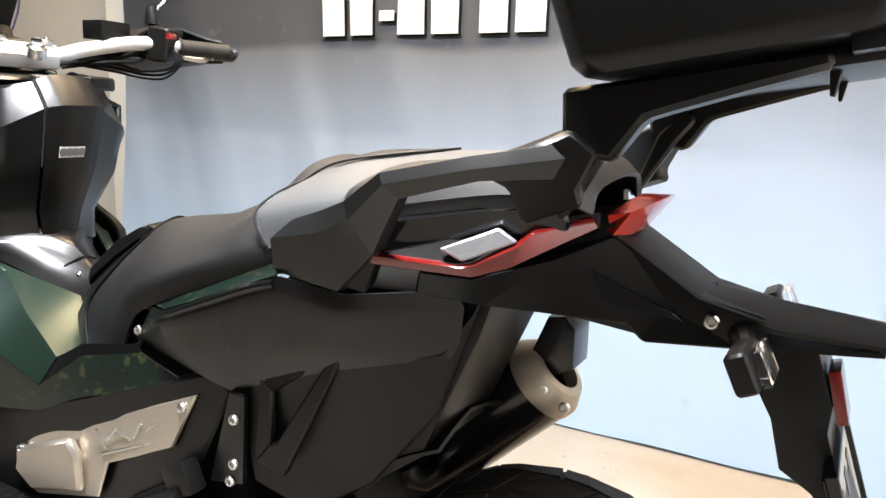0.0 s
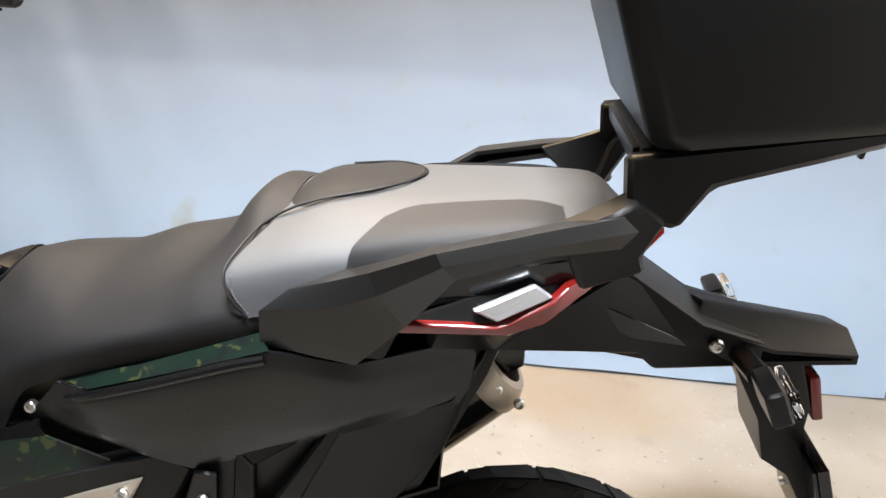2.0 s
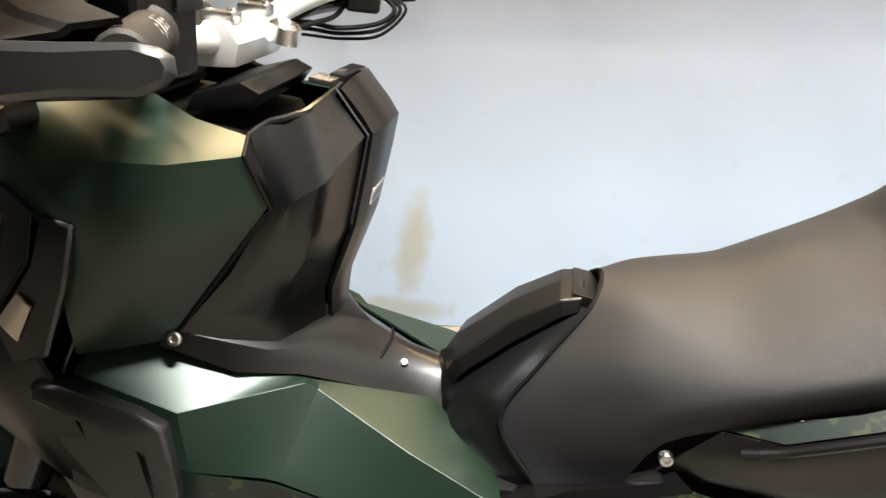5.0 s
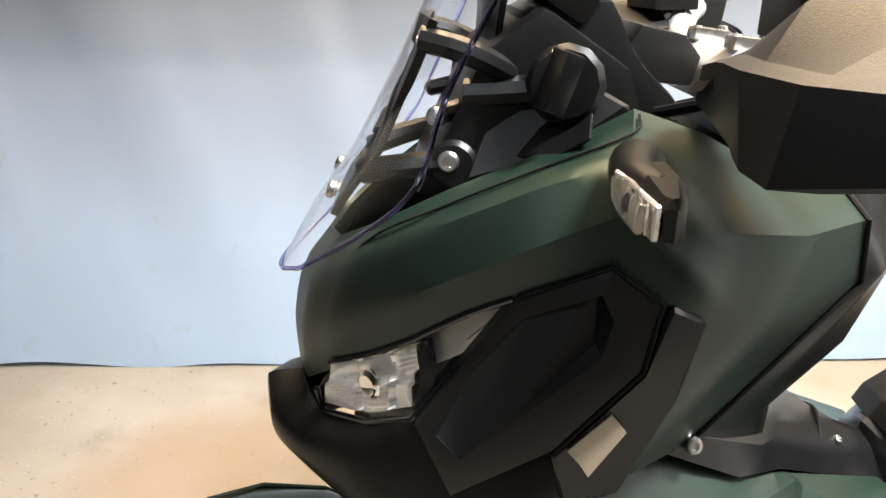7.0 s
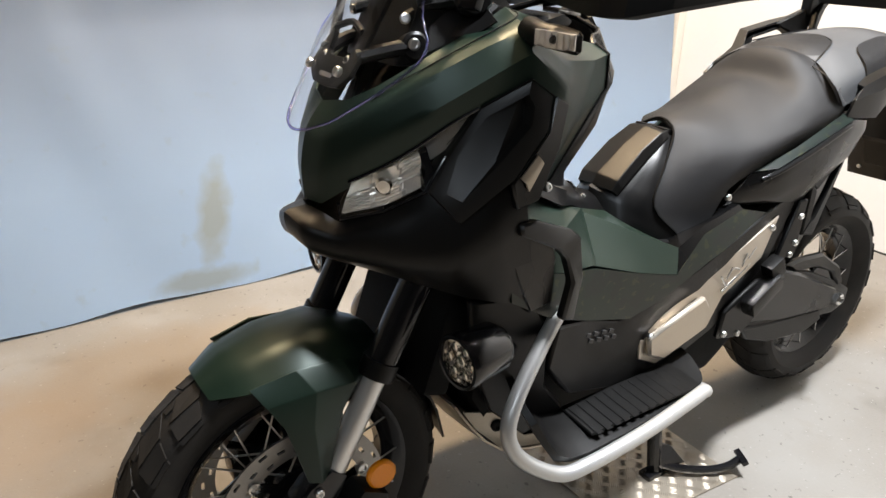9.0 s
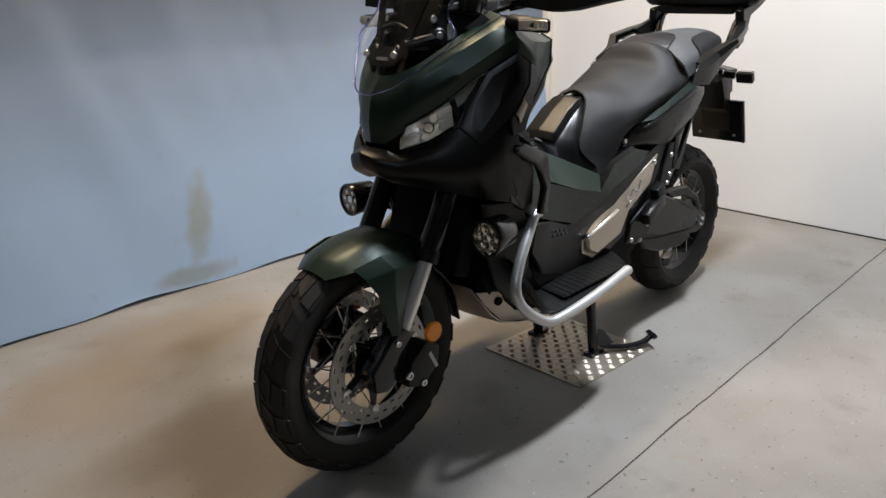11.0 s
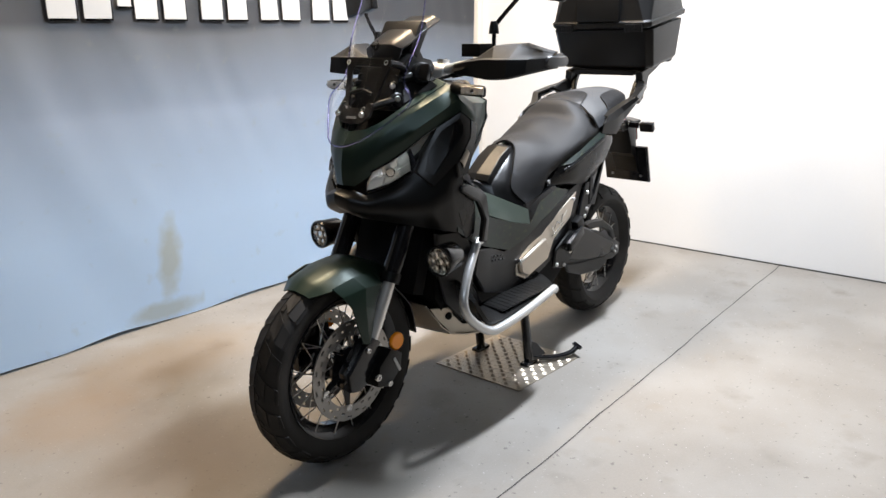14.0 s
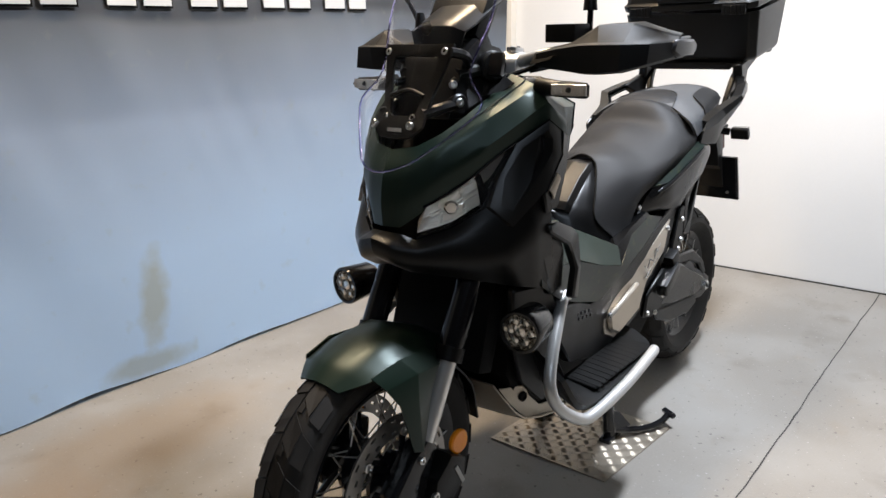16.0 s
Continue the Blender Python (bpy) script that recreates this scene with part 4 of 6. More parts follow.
    part("tail_arm", plate([(1.4877, -0.1469, 0.8487), (1.5536, -0.1434, 0.8492), (1.6274, -0.0981, 0.8734), (1.6791, -0.0626, 0.8988), (1.7745, -0.0543, 0.8418), (1.8393, -0.0547, 0.8298), (1.8386, -0.0582, 0.7968), (1.7227, -0.0784, 0.7907), (1.7039, -0.0757, 0.806), (1.5462, -0.1009, 0.8078), (1.4773, -0.138, 0.8186)], 0.03, s, 0.003), PLASTIC, bike)
    part("arm_recess", plate([(1.6368, -0.088, 0.8546), (1.6642, -0.0822, 0.8621), (1.7469, -0.0678, 0.8263), (1.7611, -0.0668, 0.8164), (1.6939, -0.0787, 0.8258)], 0.004, s, 0.001), GLOSS, bike)
    bolt((1.7874, -0.067 * s, 0.8218), (0.1, -s, 0), 0.0085, bike)
    # Rear indicator on a stalk.
    stalk = part("rear_indicator", tube([(1.815, -0.0563, 0.812), (1.826, -0.100, 0.808)], 0.013, 10, 1, s), PLASTIC, bike)
    part("indicator_body", brick((0.022, 0.062, 0.040), pose(1.831, -0.134 * s, 0.803, 0, -25, 0), 0.008, 3), PLASTIC, stalk)
    part("indicator_lens", brick((0.010, 0.056, 0.034), pose(1.847, -0.134 * s, 0.810, 0, -25, 0), 0.006, 2), LENS, stalk)
# Tail lamp, mudguard and number-plate holder.
part("tail_lamp", grid([
    [(1.674, -0.0707, 0.9203), (1.6883, -0.0393, 0.936), (1.6905, 0.0, 0.9389), (1.6883, 0.0393, 0.936), (1.674, 0.0707, 0.9203)],
    [(1.6976, -0.067, 0.9255), (1.7196, -0.0373, 0.9373), (1.7237, 0.0, 0.9402), (1.7196, 0.0373, 0.9373), (1.6976, 0.067, 0.9255)],
    [(1.6791, -0.0663, 0.8987), (1.6908, -0.0366, 0.897), (1.694, 0.0, 0.8979), (1.6908, 0.0366, 0.897), (1.6791, 0.0663, 0.8987)],
], 0.01, 1), REDLAMP, bike, "red tail lamp")
part("tail_core", prism([(1.4376, 0.8291), (1.4585, 0.8667), (1.599, 0.9064), (1.678, 0.9232), (1.6821, 0.8988), (1.7717, 0.8427), (1.8392, 0.8277), (1.8386, 0.7968), (1.7267, 0.7921), (1.5476, 0.8097)], -0.062, 0.062, 0.004), PLASTIC, bike)
part("rear_mudguard", grid([
    [(1.7667, -0.0561, 0.838), (1.7818, 0.0, 0.8474), (1.7667, 0.0561, 0.838)],
    [(1.8489, -0.0675, 0.8236), (1.8544, 0.0, 0.8393), (1.8489, 0.0675, 0.8236)],
    [(1.9422, -0.0538, 0.8196), (1.9474, 0.0, 0.8292), (1.9422, 0.0538, 0.8196)],
    [(1.942, -0.0538, 0.809), (1.947, 0.0, 0.8109), (1.942, 0.0538, 0.809)],
    [(1.8288, -0.0617, 0.7986), (1.831, 0.0, 0.8006), (1.8288, 0.0617, 0.7986)],
], 0.005, 1), PLASTIC, bike)
part("plate_holder", prism([(1.8094, 0.8013), (1.8878, 0.8045), (1.905, 0.752), (1.904, 0.7236), (1.922, 0.668), (1.958, 0.582), (1.944, 0.576), (1.896, 0.658), (1.864, 0.676), (1.851, 0.7277)], -0.055, 0.055, 0.004), PLASTIC, bike)
part("rear_reflector", brick((0.012, 0.05, 0.055), pose(1.909, -0.0304, 0.7621, 0, -14, 0), 0.004, 2), RED, bike, "red rear reflector")
NP = look((1.940, 0.0, 0.622), (2.890, 0.0, 0.932))
num = part("number_plate", brick((0.205, 0.165, 0.004), NP @ pose(0, 0, 0.004), 0.002, 2), WHITE, bike, "pale number plate in a black frame")
part("plate_frame", joined(brick((0.215, 0.006, 0.012), NP @ pose(0, 0.084, 0.002), 0.001, 1), brick((0.215, 0.006, 0.012), NP @ pose(0, -0.084, 0.002), 0.001, 1), brick((0.006, 0.175, 0.012), NP @ pose(0.105, 0, 0.002), 0.001, 1), brick((0.006, 0.175, 0.012), NP @ pose(-0.105, 0, 0.002), 0.001, 1), brick((0.205, 0.165, 0.004), NP @ pose(0, 0, 0.010), 0.001, 1)), GLOSS, num)
for u in (-0.0524, 0.0, 0.0589):
    part("plate_bar", brick((0.022, 0.040, 0.001), NP @ pose(u, 0.03, 0.0012), 0), DIM, num)
    part("plate_bar", brick((0.022, 0.040, 0.001), NP @ pose(u, -0.035, 0.0012), 0), DIM, num)
for u in (-0.07, 0.07):
    bolt((NP @ Vector((u, -0.055, 0.013))).to_tuple(), (NP.to_3x3() @ Vector((0, 0, 1))).to_tuple(), 0.006, num)

part("cockpit_core", prism([(0.2637, 1.0017), (0.2903, 1.0587), (0.3177, 1.1203), (0.3647, 1.1544), (0.4369, 1.1067), (0.4602, 1.0409), (0.3575, 0.9958)], -0.078, 0.078, 0.012, 2), PLASTIC, bike)
# ---- inner masses: engine, battery box, rear splash guard ----
part("engine_core", prism([(0.4339, 0.3367), (0.3813, 0.4328), (0.3889, 0.6303), (0.5012, 0.7295), (0.7653, 0.6316), (1.1881, 0.631), (1.2295, 0.3963), (1.051, 0.2755), (0.6008, 0.2587)], -0.135, 0.135, 0.02, 2), DARK, bike)
part("radiator", brick((0.05, 0.26, 0.26), pose(0.3471, 0.0, 0.5891, 0, 18, 0), 0.01, 2), DARK, bike)
part("fairing_core", prism([(0.2006, 0.7486), (0.2446, 0.8669), (0.3351, 0.9673), (0.429, 1.0382), (0.5684, 1.0149), (0.6075, 0.9193), (0.5409, 0.769), (0.4346, 0.6519), (0.3386, 0.6644)], -0.11, 0.11, 0.02, 2), DARK, bike)
part("splash_guard", prism([(1.208, 0.6714), (1.2921, 0.7999), (1.5574, 0.8169), (1.5417, 0.7698), (1.4641, 0.595), (1.3475, 0.5036), (1.2483, 0.4741)], -0.092, 0.092, 0.012, 2), PLASTIC, bike)


# ---- wheels ----
WX, WZ = 0.090, 0.291
def wheel(name, cx, cz, outer, width, rim_r, spokes, hub, blocks, cy=0.0):
    base = pose(cx, cy, cz, 90, 0, 0)
    w = part(name, lathe([(-0.040, rim_r - 0.002), (-0.045, rim_r + 0.010), (-0.040, rim_r + 0.012), (-0.036, rim_r + 0.002), (-0.014, rim_r - 0.012), (0.014, rim_r - 0.012), (0.036, rim_r + 0.002), (0.040, rim_r + 0.012), (0.045, rim_r + 0.010), (0.040, rim_r - 0.002), (0.014, rim_r - 0.024), (-0.014, rim_r - 0.024)], base, 72, True), GLOSS, bike, "black spoked rim with a block-tread tyre")
    h = width / 2

    def profile(u, lift=0.0):
        """Across the tyre, u from -1 to 1: offset and radius."""
        a = u * 1.28
        return (h + lift) * math.sin(a) / math.sin(1.28) * 0.97, outer - 0.0035 + lift - h * 0.92 * (1 - math.cos(a)) * 0.82

    cross = [(-0.038, rim_r + 0.004), (-h * 0.86, rim_r + 0.022), (-h * 1.0, rim_r + 0.042)]
    cross = [(a, r) for a, r in cross if r < profile(-1)[1]] + [profile(-1 + 2 * i / 14) for i in range(15)] + [(-a, r) for a, r in cross[::-1] if r < profile(-1)[1]]
    part("tyre", lathe(cross, base, 96), RUBBER, w, "worn black rubber tyre")
    bm = bmesh.new()
    for k in range(blocks):
        t0, dt = 2 * math.pi * k / blocks, 2 * math.pi / blocks
        for quad in (((-0.02, 0.02), (0.30, 0.44), (0.97, 0.40), (0.62, 0.02)), ((0.52, -0.03), (0.62, -0.45), (1.28, -0.42), (1.12, -0.03)),
                     ((0.66, 0.03), (0.80, 0.18), (0.95, 0.18), (0.94, 0.02)), ((0.12, -0.04), (0.24, -0.40), (0.57, -0.43), (0.46, -0.04)),
                     ((0.34, 0.50), (0.50, 0.86), (1.12, 0.84), (1.02, 0.46)), ((0.66, -0.50), (0.80, -0.86), (1.44, -0.86), (1.32, -0.48)),
                     ((0.52, 0.90), (0.56, 1.0), (1.12, 1.0), (1.14, 0.88)), ((0.84, -0.90), (0.88, -1.0), (1.44, -1.0), (1.46, -0.90))):
            low, top = [], []
            mid = (sum(q[0] for q in quad) / 4, sum(q[1] for q in quad) / 4)
            for a, u in quad:
                for dest, lift, k2 in ((low, -0.002, 1.0), (top, 0.0032, 0.975)):
                    aa, uu = mid[0] + (a - mid[0]) * k2, mid[1] + (u - mid[1]) * k2
                    off, r = profile(uu, lift)
                    th = t0 + aa * dt
                    dest.append(bm.verts.new((r * math.cos(th), r * math.sin(th), off)))
            bm.faces.new(top)
            for i in range(4):
                bm.faces.new((low[i], low[(i + 1) % 4], top[(i + 1) % 4], top[i]))
    bmesh.ops.transform(bm, matrix=base, verts=bm.verts)
    part("tread", bm, RUBBER, w, smooth=0)
    part("hub", lathe([(-0.065, 0.0), (-0.065, 0.026), (-0.050, 0.030), (-0.046, hub), (-0.036, hub), (-0.030, 0.030), (0.030, 0.030), (0.036, hub), (0.046, hub), (0.050, 0.030), (0.065, 0.026), (0.065, 0)], base, 32), GLOSS, w)
    for i in range(spokes):
        sd = -1 if i % 2 else 1
        th = 2 * math.pi * (i + 0.5) / spokes
        lean = (1 if (i // 2) % 2 else -1) * 0.55
        a = base @ Vector((hub * 0.93 * math.cos(th + lean), hub * 0.93 * math.sin(th + lean), sd * 0.041))
        b = base @ Vector(((rim_r + 0.002) * math.cos(th), (rim_r + 0.002) * math.sin(th), sd * 0.036))
        part("spoke", lathe([(0, 0.0017), ((b - a).length, 0.0017)], along(a, b), 6), STEEL, w)
    return w, base


front, fb = wheel("front_wheel", WX, WZ, 0.290, 0.112, 0.201, 32, 0.060, 22)
rear, rb = wheel("rear_wheel", 1.617, 0.289, 0.284, 0.150, 0.182, 32, 0.070, 18)


def disc(r0, r1, off, base, parent, bands=3, n=60):
    """A brake disc with drilled holes."""
    bm = bmesh.new()
    rad = [r0, r0 + 0.006] + [r0 + 0.006 + (r1 - r0 - 0.012) * i / (bands * 2 - 1) for i in range(1, bands * 2)] + [r1]
    ring = [[[bm.verts.new((r * math.cos(2 * math.pi * k / n), r * math.sin(2 * math.pi * k / n), off + dz)) for k in range(n)] for r in rad] for dz in (0, 0.0045)]
    hole = lambda j, k: 1 <= j <= 2 * bands - 1 and j % 2 == 1 and (k + j) % 4 == 0  # noqa: E731
    for j in range(len(rad) - 1):
        for k in range(n):
            k1 = (k + 1) % n
            if not hole(j, k):
                for lay in ring:
                    bm.faces.new((lay[j][k], lay[j][k1], lay[j + 1][k1], lay[j + 1][k]))
            else:
                for (a, b) in (((j, k), (j, k1)), ((j, k1), (j + 1, k1)), ((j + 1, k1), (j + 1, k)), ((j + 1, k), (j, k))):
                    bm.faces.new((ring[0][a[0]][a[1]], ring[0][b[0]][b[1]], ring[1][b[0]][b[1]], ring[1][a[0]][a[1]]))
    for j in (0, len(rad) - 1):
        for k in range(n):
            bm.faces.new((ring[0][j][k], ring[0][j][(k + 1) % n], ring[1][j][(k + 1) % n], ring[1][j][k]))
    bmesh.ops.transform(bm, matrix=base, verts=bm.verts)
    return part("brake_disc", bm, DISC, parent, "drilled steel brake disc")


for sd in (1, -1):
    disc(0.108, 0.150, 0.066 * sd - 0.002, fb, front)
    for k in range(6):
        th = 2 * math.pi * k / 6 + 0.3
        c = fb @ Vector((0.112 * math.cos(th), 0.112 * math.sin(th), 0.069 * sd))
        part("disc_button", lathe([(-0.004, 0.011), (0.004, 0.011), (0.005, 0.008), (0.002, 0.006), (0.002, 0)], along(c, c + fb.to_3x3() @ Vector((0, 0, sd))), 14), STEEL, front)
        a, b = fb @ Vector((0.05 * math.cos(th - 0.25), 0.05 * math.sin(th - 0.25), 0.062 * sd)), fb @ Vector((0.110 * math.cos(th), 0.110 * math.sin(th), 0.064 * sd))
        part("disc_carrier", lathe([(0, 0.010), ((b - a).length, 0.007)], along(a, b), 8), GLOSS, front)
disc(0.075, 0.118, -0.080, rb, rear)

# ---- fork and front mudguard ----
for s in (1, -1):
    y = -0.108 * s
    leg = part("fork_leg", tube([(0.116, y, 0.360), (0.214, y, 0.545)], 0.0205, 20, 1), FORK, bike, "bright chrome fork tube")
    part("fork_sleeve", tube([(0.212, y, 0.541), (0.275, y, 0.660), (0.350, y, 0.802)], 0.027, 18, 1), GLOSS, leg)
    part("fork_collar", tube([(0.206, y, 0.530), (0.219, y, 0.556)], 0.031, 18, 1), PLASTIC, leg)
    part("fork_foot", prism([(0.021, 0.2629), (0.0172, 0.314), (0.0768, 0.3755), (0.1142, 0.3965), (0.1416, 0.3772), (0.1222, 0.3326), (0.0938, 0.2746), (0.0569, 0.2546)], y - 0.024, y + 0.024, 0.008, 2), GLOSS, leg)
    part("axle_cap", lathe([(0, 0.022), (0.012, 0.022), (0.014, 0.018), (0.006, 0.014), (0.006, 0)], along((WX - 0.005, y - 0.01 * s, WZ + 0.012), (WX - 0.005, y - s, WZ + 0.012)), 20), GLOSS, leg)
    part("caliper", prism([(0.0982, 0.256), (0.111, 0.315), (0.1593, 0.3536), (0.2046, 0.3288), (0.1975, 0.2834), (0.1489, 0.24)], y - 0.030 * s - 0.018, y - 0.030 * s + 0.034, 0.010, 2), PLASTIC, leg)
    bolt((0.0897, y - 0.027 * s, 0.3668), (0, -s, 0), 0.008, leg)
    bolt((0.1457, y - 0.050 * s, 0.2532), (0, -s, 0), 0.009, leg)
    bolt((0.1057, y - 0.045 * s, 0.2847), (0, -s, 0), 0.011, leg)
    part("caliper_writing", brick((0.05, 0.002, 0.009), pose(0.179, y - 0.049 * s, 0.3011, 0, 62, 0), 0), WHITE, leg)
    part("fork_reflector", lathe([(0, 0.026), (0.006, 0.026), (0.009, 0.022), (0.009, 0)], along((0.1961, y - 0.030 * s, 0.3623), (0.155, y - s, 0.388)), 24), ORANGE, leg, "round orange reflector")
# One shell over the wheel, then a facetted side down to each fork foot.
half = [
    [(-0.046, 0.0, 0.552), (-0.044, -0.030, 0.548), (-0.040, -0.052, 0.540)],
    [(-0.005, 0.0, 0.579), (0.000, -0.045, 0.572), (0.008, -0.088, 0.553)],
    [(0.070, 0.0, 0.599), (0.072, -0.052, 0.593), (0.078, -0.096, 0.568)],
    [(0.155, 0.0, 0.604), (0.157, -0.054, 0.596), (0.160, -0.094, 0.565)],
    [(0.245, 0.0, 0.567), (0.243, -0.054, 0.558), (0.232, -0.088, 0.530)],
]
fend = part("front_mudguard", grid([[(x, -y, z) for x, y, z in r[:0:-1]] + r for r in half], 0.004, 1, 2, 0.3), GREEN, bike, "matt green front mudguard")
part("mudguard_tail", grid([
    [(0.2531, 0.0724, 0.5078), (0.2608, 0.0, 0.5356), (0.2531, -0.0724, 0.5078)],
    [(0.3425, 0.0684, 0.413), (0.3506, 0.0, 0.4279), (0.3425, -0.0684, 0.413)],
    [(0.3791, 0.0572, 0.3082), (0.3902, 0.0, 0.3045), (0.3791, -0.0572, 0.3082)],
], 0.004, 1, 2), PLASTIC, bike, "black inner mudguard")
for s in (1, -1):
    part("mudguard_side", soften(grid([
        [(0.008, -0.090, 0.561), (0.025, -0.112, 0.535), (0.045, -0.126, 0.500), (0.075, -0.130, 0.390)],
        [(0.078, -0.098, 0.576), (0.098, -0.126, 0.546), (0.088, -0.135, 0.490), (0.096, -0.135, 0.384)],
        [(0.155, -0.096, 0.571), (0.166, -0.122, 0.540), (0.140, -0.123, 0.495), (0.112, -0.125, 0.388)],
        [(0.205, -0.092, 0.545), (0.178, -0.112, 0.530), (0.150, -0.108, 0.490), (0.118, -0.112, 0.395)],
    ], 0.004, s), 0.002, 2, 15), GREEN, bike, "matt green mudguard side")

# ---- windscreen, dash and bars ----
SCREEN = [(0.3519, 0.1184, 1.3291, 0.3803, 1.312), (0.2935, 0.1302, 1.198, 0.3365, 1.1958), (0.2413, 0.113, 1.0882, 0.2879, 1.0913), (0.2082, 0.156, 1.0266, 0.2665, 1.036), (0.1711, 0.130, 0.974, 0.2292, 0.9912), (0.1375, 0.0712, 0.9138, 0.1701, 0.9373)]
US = (-1, -0.75, -0.4, 0, 0.4, 0.75, 1)
rows = [[(xc + (xe - xc) * u * u, w * u, zc + (ze - zc) * u * u) for u in US] for xc, w, zc, xe, ze in SCREEN]
ws = part("windscreen", grid(rows, 0.003, 1, 2), SCREENGLASS, bike, "clear acrylic windscreen")
ws.visible_shadow = False
edge = [r[0] for r in rows] + rows[-1][1:-1] + [r[-1] for r in rows[::-1]]
part("screen_edge", tube(edge, 0.0022, 6, 4), TINT, ws, "faintly violet polished screen edge").visible_shadow = False
# The bracket: an open plate that widens upwards, with an arm on each side.
fr = part("screen_bracket", ring(
    [(0.2752, -0.0862, 1.1449), (0.2708, 0.0, 1.1434), (0.2752, 0.0862, 1.1449), (0.2633, 0.0788, 1.1128), (0.2304, 0.0576, 1.0346), (0.1993, 0.0637, 0.9934), (0.1902, 0.0386, 0.973), (0.1887, 0.0, 0.9702), (0.1902, -0.0386, 0.973), (0.1993, -0.0637, 0.9934), (0.2304, -0.0576, 1.0346), (0.2633, -0.0788, 1.1128)],
    [(0.2641, -0.0533, 1.1209), (0.2629, 0.0, 1.1224), (0.2641, 0.0533, 1.1209), (0.2581, 0.0552, 1.1057), (0.2309, 0.0395, 1.0397), (0.2175, 0.0326, 1.0171), (0.2138, 0.022, 1.0117), (0.2131, 0.0, 1.0113), (0.2138, -0.022, 1.0117), (0.2175, -0.0326, 1.0171), (0.2309, -0.0395, 1.0397), (0.2581, -0.0552, 1.1057)],
    1, 0.008, 0.008, False, (0.92, 0, -0.38)), PLASTIC, bike, "black screen bracket")
part("bracket_name", brick((0.002, 0.036, 0.007), pose(0.1941, 0.0, 0.9865, 0, 24, 0), 0), DIM, fr)
part("bracket_rib", tube([(0.2348, -0.0412, 1.0473), (0.2413, 0.0, 1.0578), (0.2348, 0.0412, 1.0473)], 0.005, 8, 3), PLASTIC, fr)
for s in (1, -1):
    for p in ((0.192, -0.0457, 0.9967), (0.2715, -0.0715, 1.13), (0.2155, -0.0345, 1.0075)):
        bolt((p[0], p[1] * s + 0.005, p[2]), (-0.9, -0.1 * s, 0.35), 0.008, fr)
    part("bracket_arm", tube([(0.2209, -0.0488, 1.0148), (0.268, -0.0706, 1.0263), (0.313, -0.0736, 1.0293), (0.3507, -0.0677, 1.0325)], 0.011, 8, 3, s), PLASTIC, fr)
    part("bracket_arm", tube([(0.2693, -0.0806, 1.1289), (0.3054, -0.0885, 1.1199), (0.3488, -0.0658, 1.0977)], 0.010, 8, 3, s), PLASTIC, fr)
    bolt((0.2818, -0.0766 * s, 1.0679), (-0.5, -0.8 * s, 0.2), 0.008, fr)
    part("bracket_strut", tube([(0.282, -0.072, 1.0679), (0.325, -0.056, 1.0783), (0.3492, -0.0473, 1.079)], 0.008, 8, 2, s), PLASTIC, fr)
    adj = part("screen_adjuster", lathe([(-0.030, 0.018), (-0.018, 0.030), (0.004, 0.031), (0.010, 0.026), (0.012, 0)], along((0.3798, -0.1004 * s, 1.0983), (0.1989, -0.6914 * s, 1.171)), 12), PLASTIC, bike, "black ribbed screen adjuster")
    part("adjuster_clip", brick((0.016, 0.034, 0.046), pose(0.3705, -0.1134 * s, 1.1018, 0, 20, 12 * s), 0.004, 2), SATIN, adj)
    part("adjuster_arm", tube([(0.3055, -0.0666, 1.0853), (0.3522, -0.0804, 1.0904), (0.3805, -0.0916, 1.0973)], 0.012, 8, 2, s), PLASTIC, adj)
    boss = part("screen_boss", lathe([(-0.02, 0.021), (0.008, 0.021), (0.012, 0.017), (0.012, 0)], along((0.2971, -0.073 * s, 1.0288), (0.1497, -0.8252 * s, 1.0701)), 20), PLASTIC, fr)
    bolt((0.2918, -0.0841 * s, 1.0329), (-0.15, -0.82 * s, 0.06), 0.009, boss)
    part("dash_side", plate([(0.3017, -0.0945, 1.0168), (0.3747, -0.1105, 1.0438), (0.4329, -0.1024, 1.0823), (0.399, -0.0831, 1.0999), (0.3238, -0.0702, 1.0689)], 0.02, s, 0.004), PLASTIC, bike)
    part("dash_flap", plate([(0.3397, -0.092, 1.0398), (0.3695, -0.1279, 1.0476), (0.3909, -0.1451, 1.0668), (0.3991, -0.1089, 1.082), (0.3603, -0.0817, 1.0656)], 0.003, s, 0.001, (0.2, 0.3, -0.9)), PLASTIC, bike)
part("dash_tower", prism([(0.304, 1.0027), (0.3232, 1.0877), (0.3508, 1.1495), (0.4229, 1.1611), (0.448, 1.1119), (0.4921, 1.0722), (0.4335, 1.0289)], -0.062, 0.062, 0.015, 2), PLASTIC, bike)
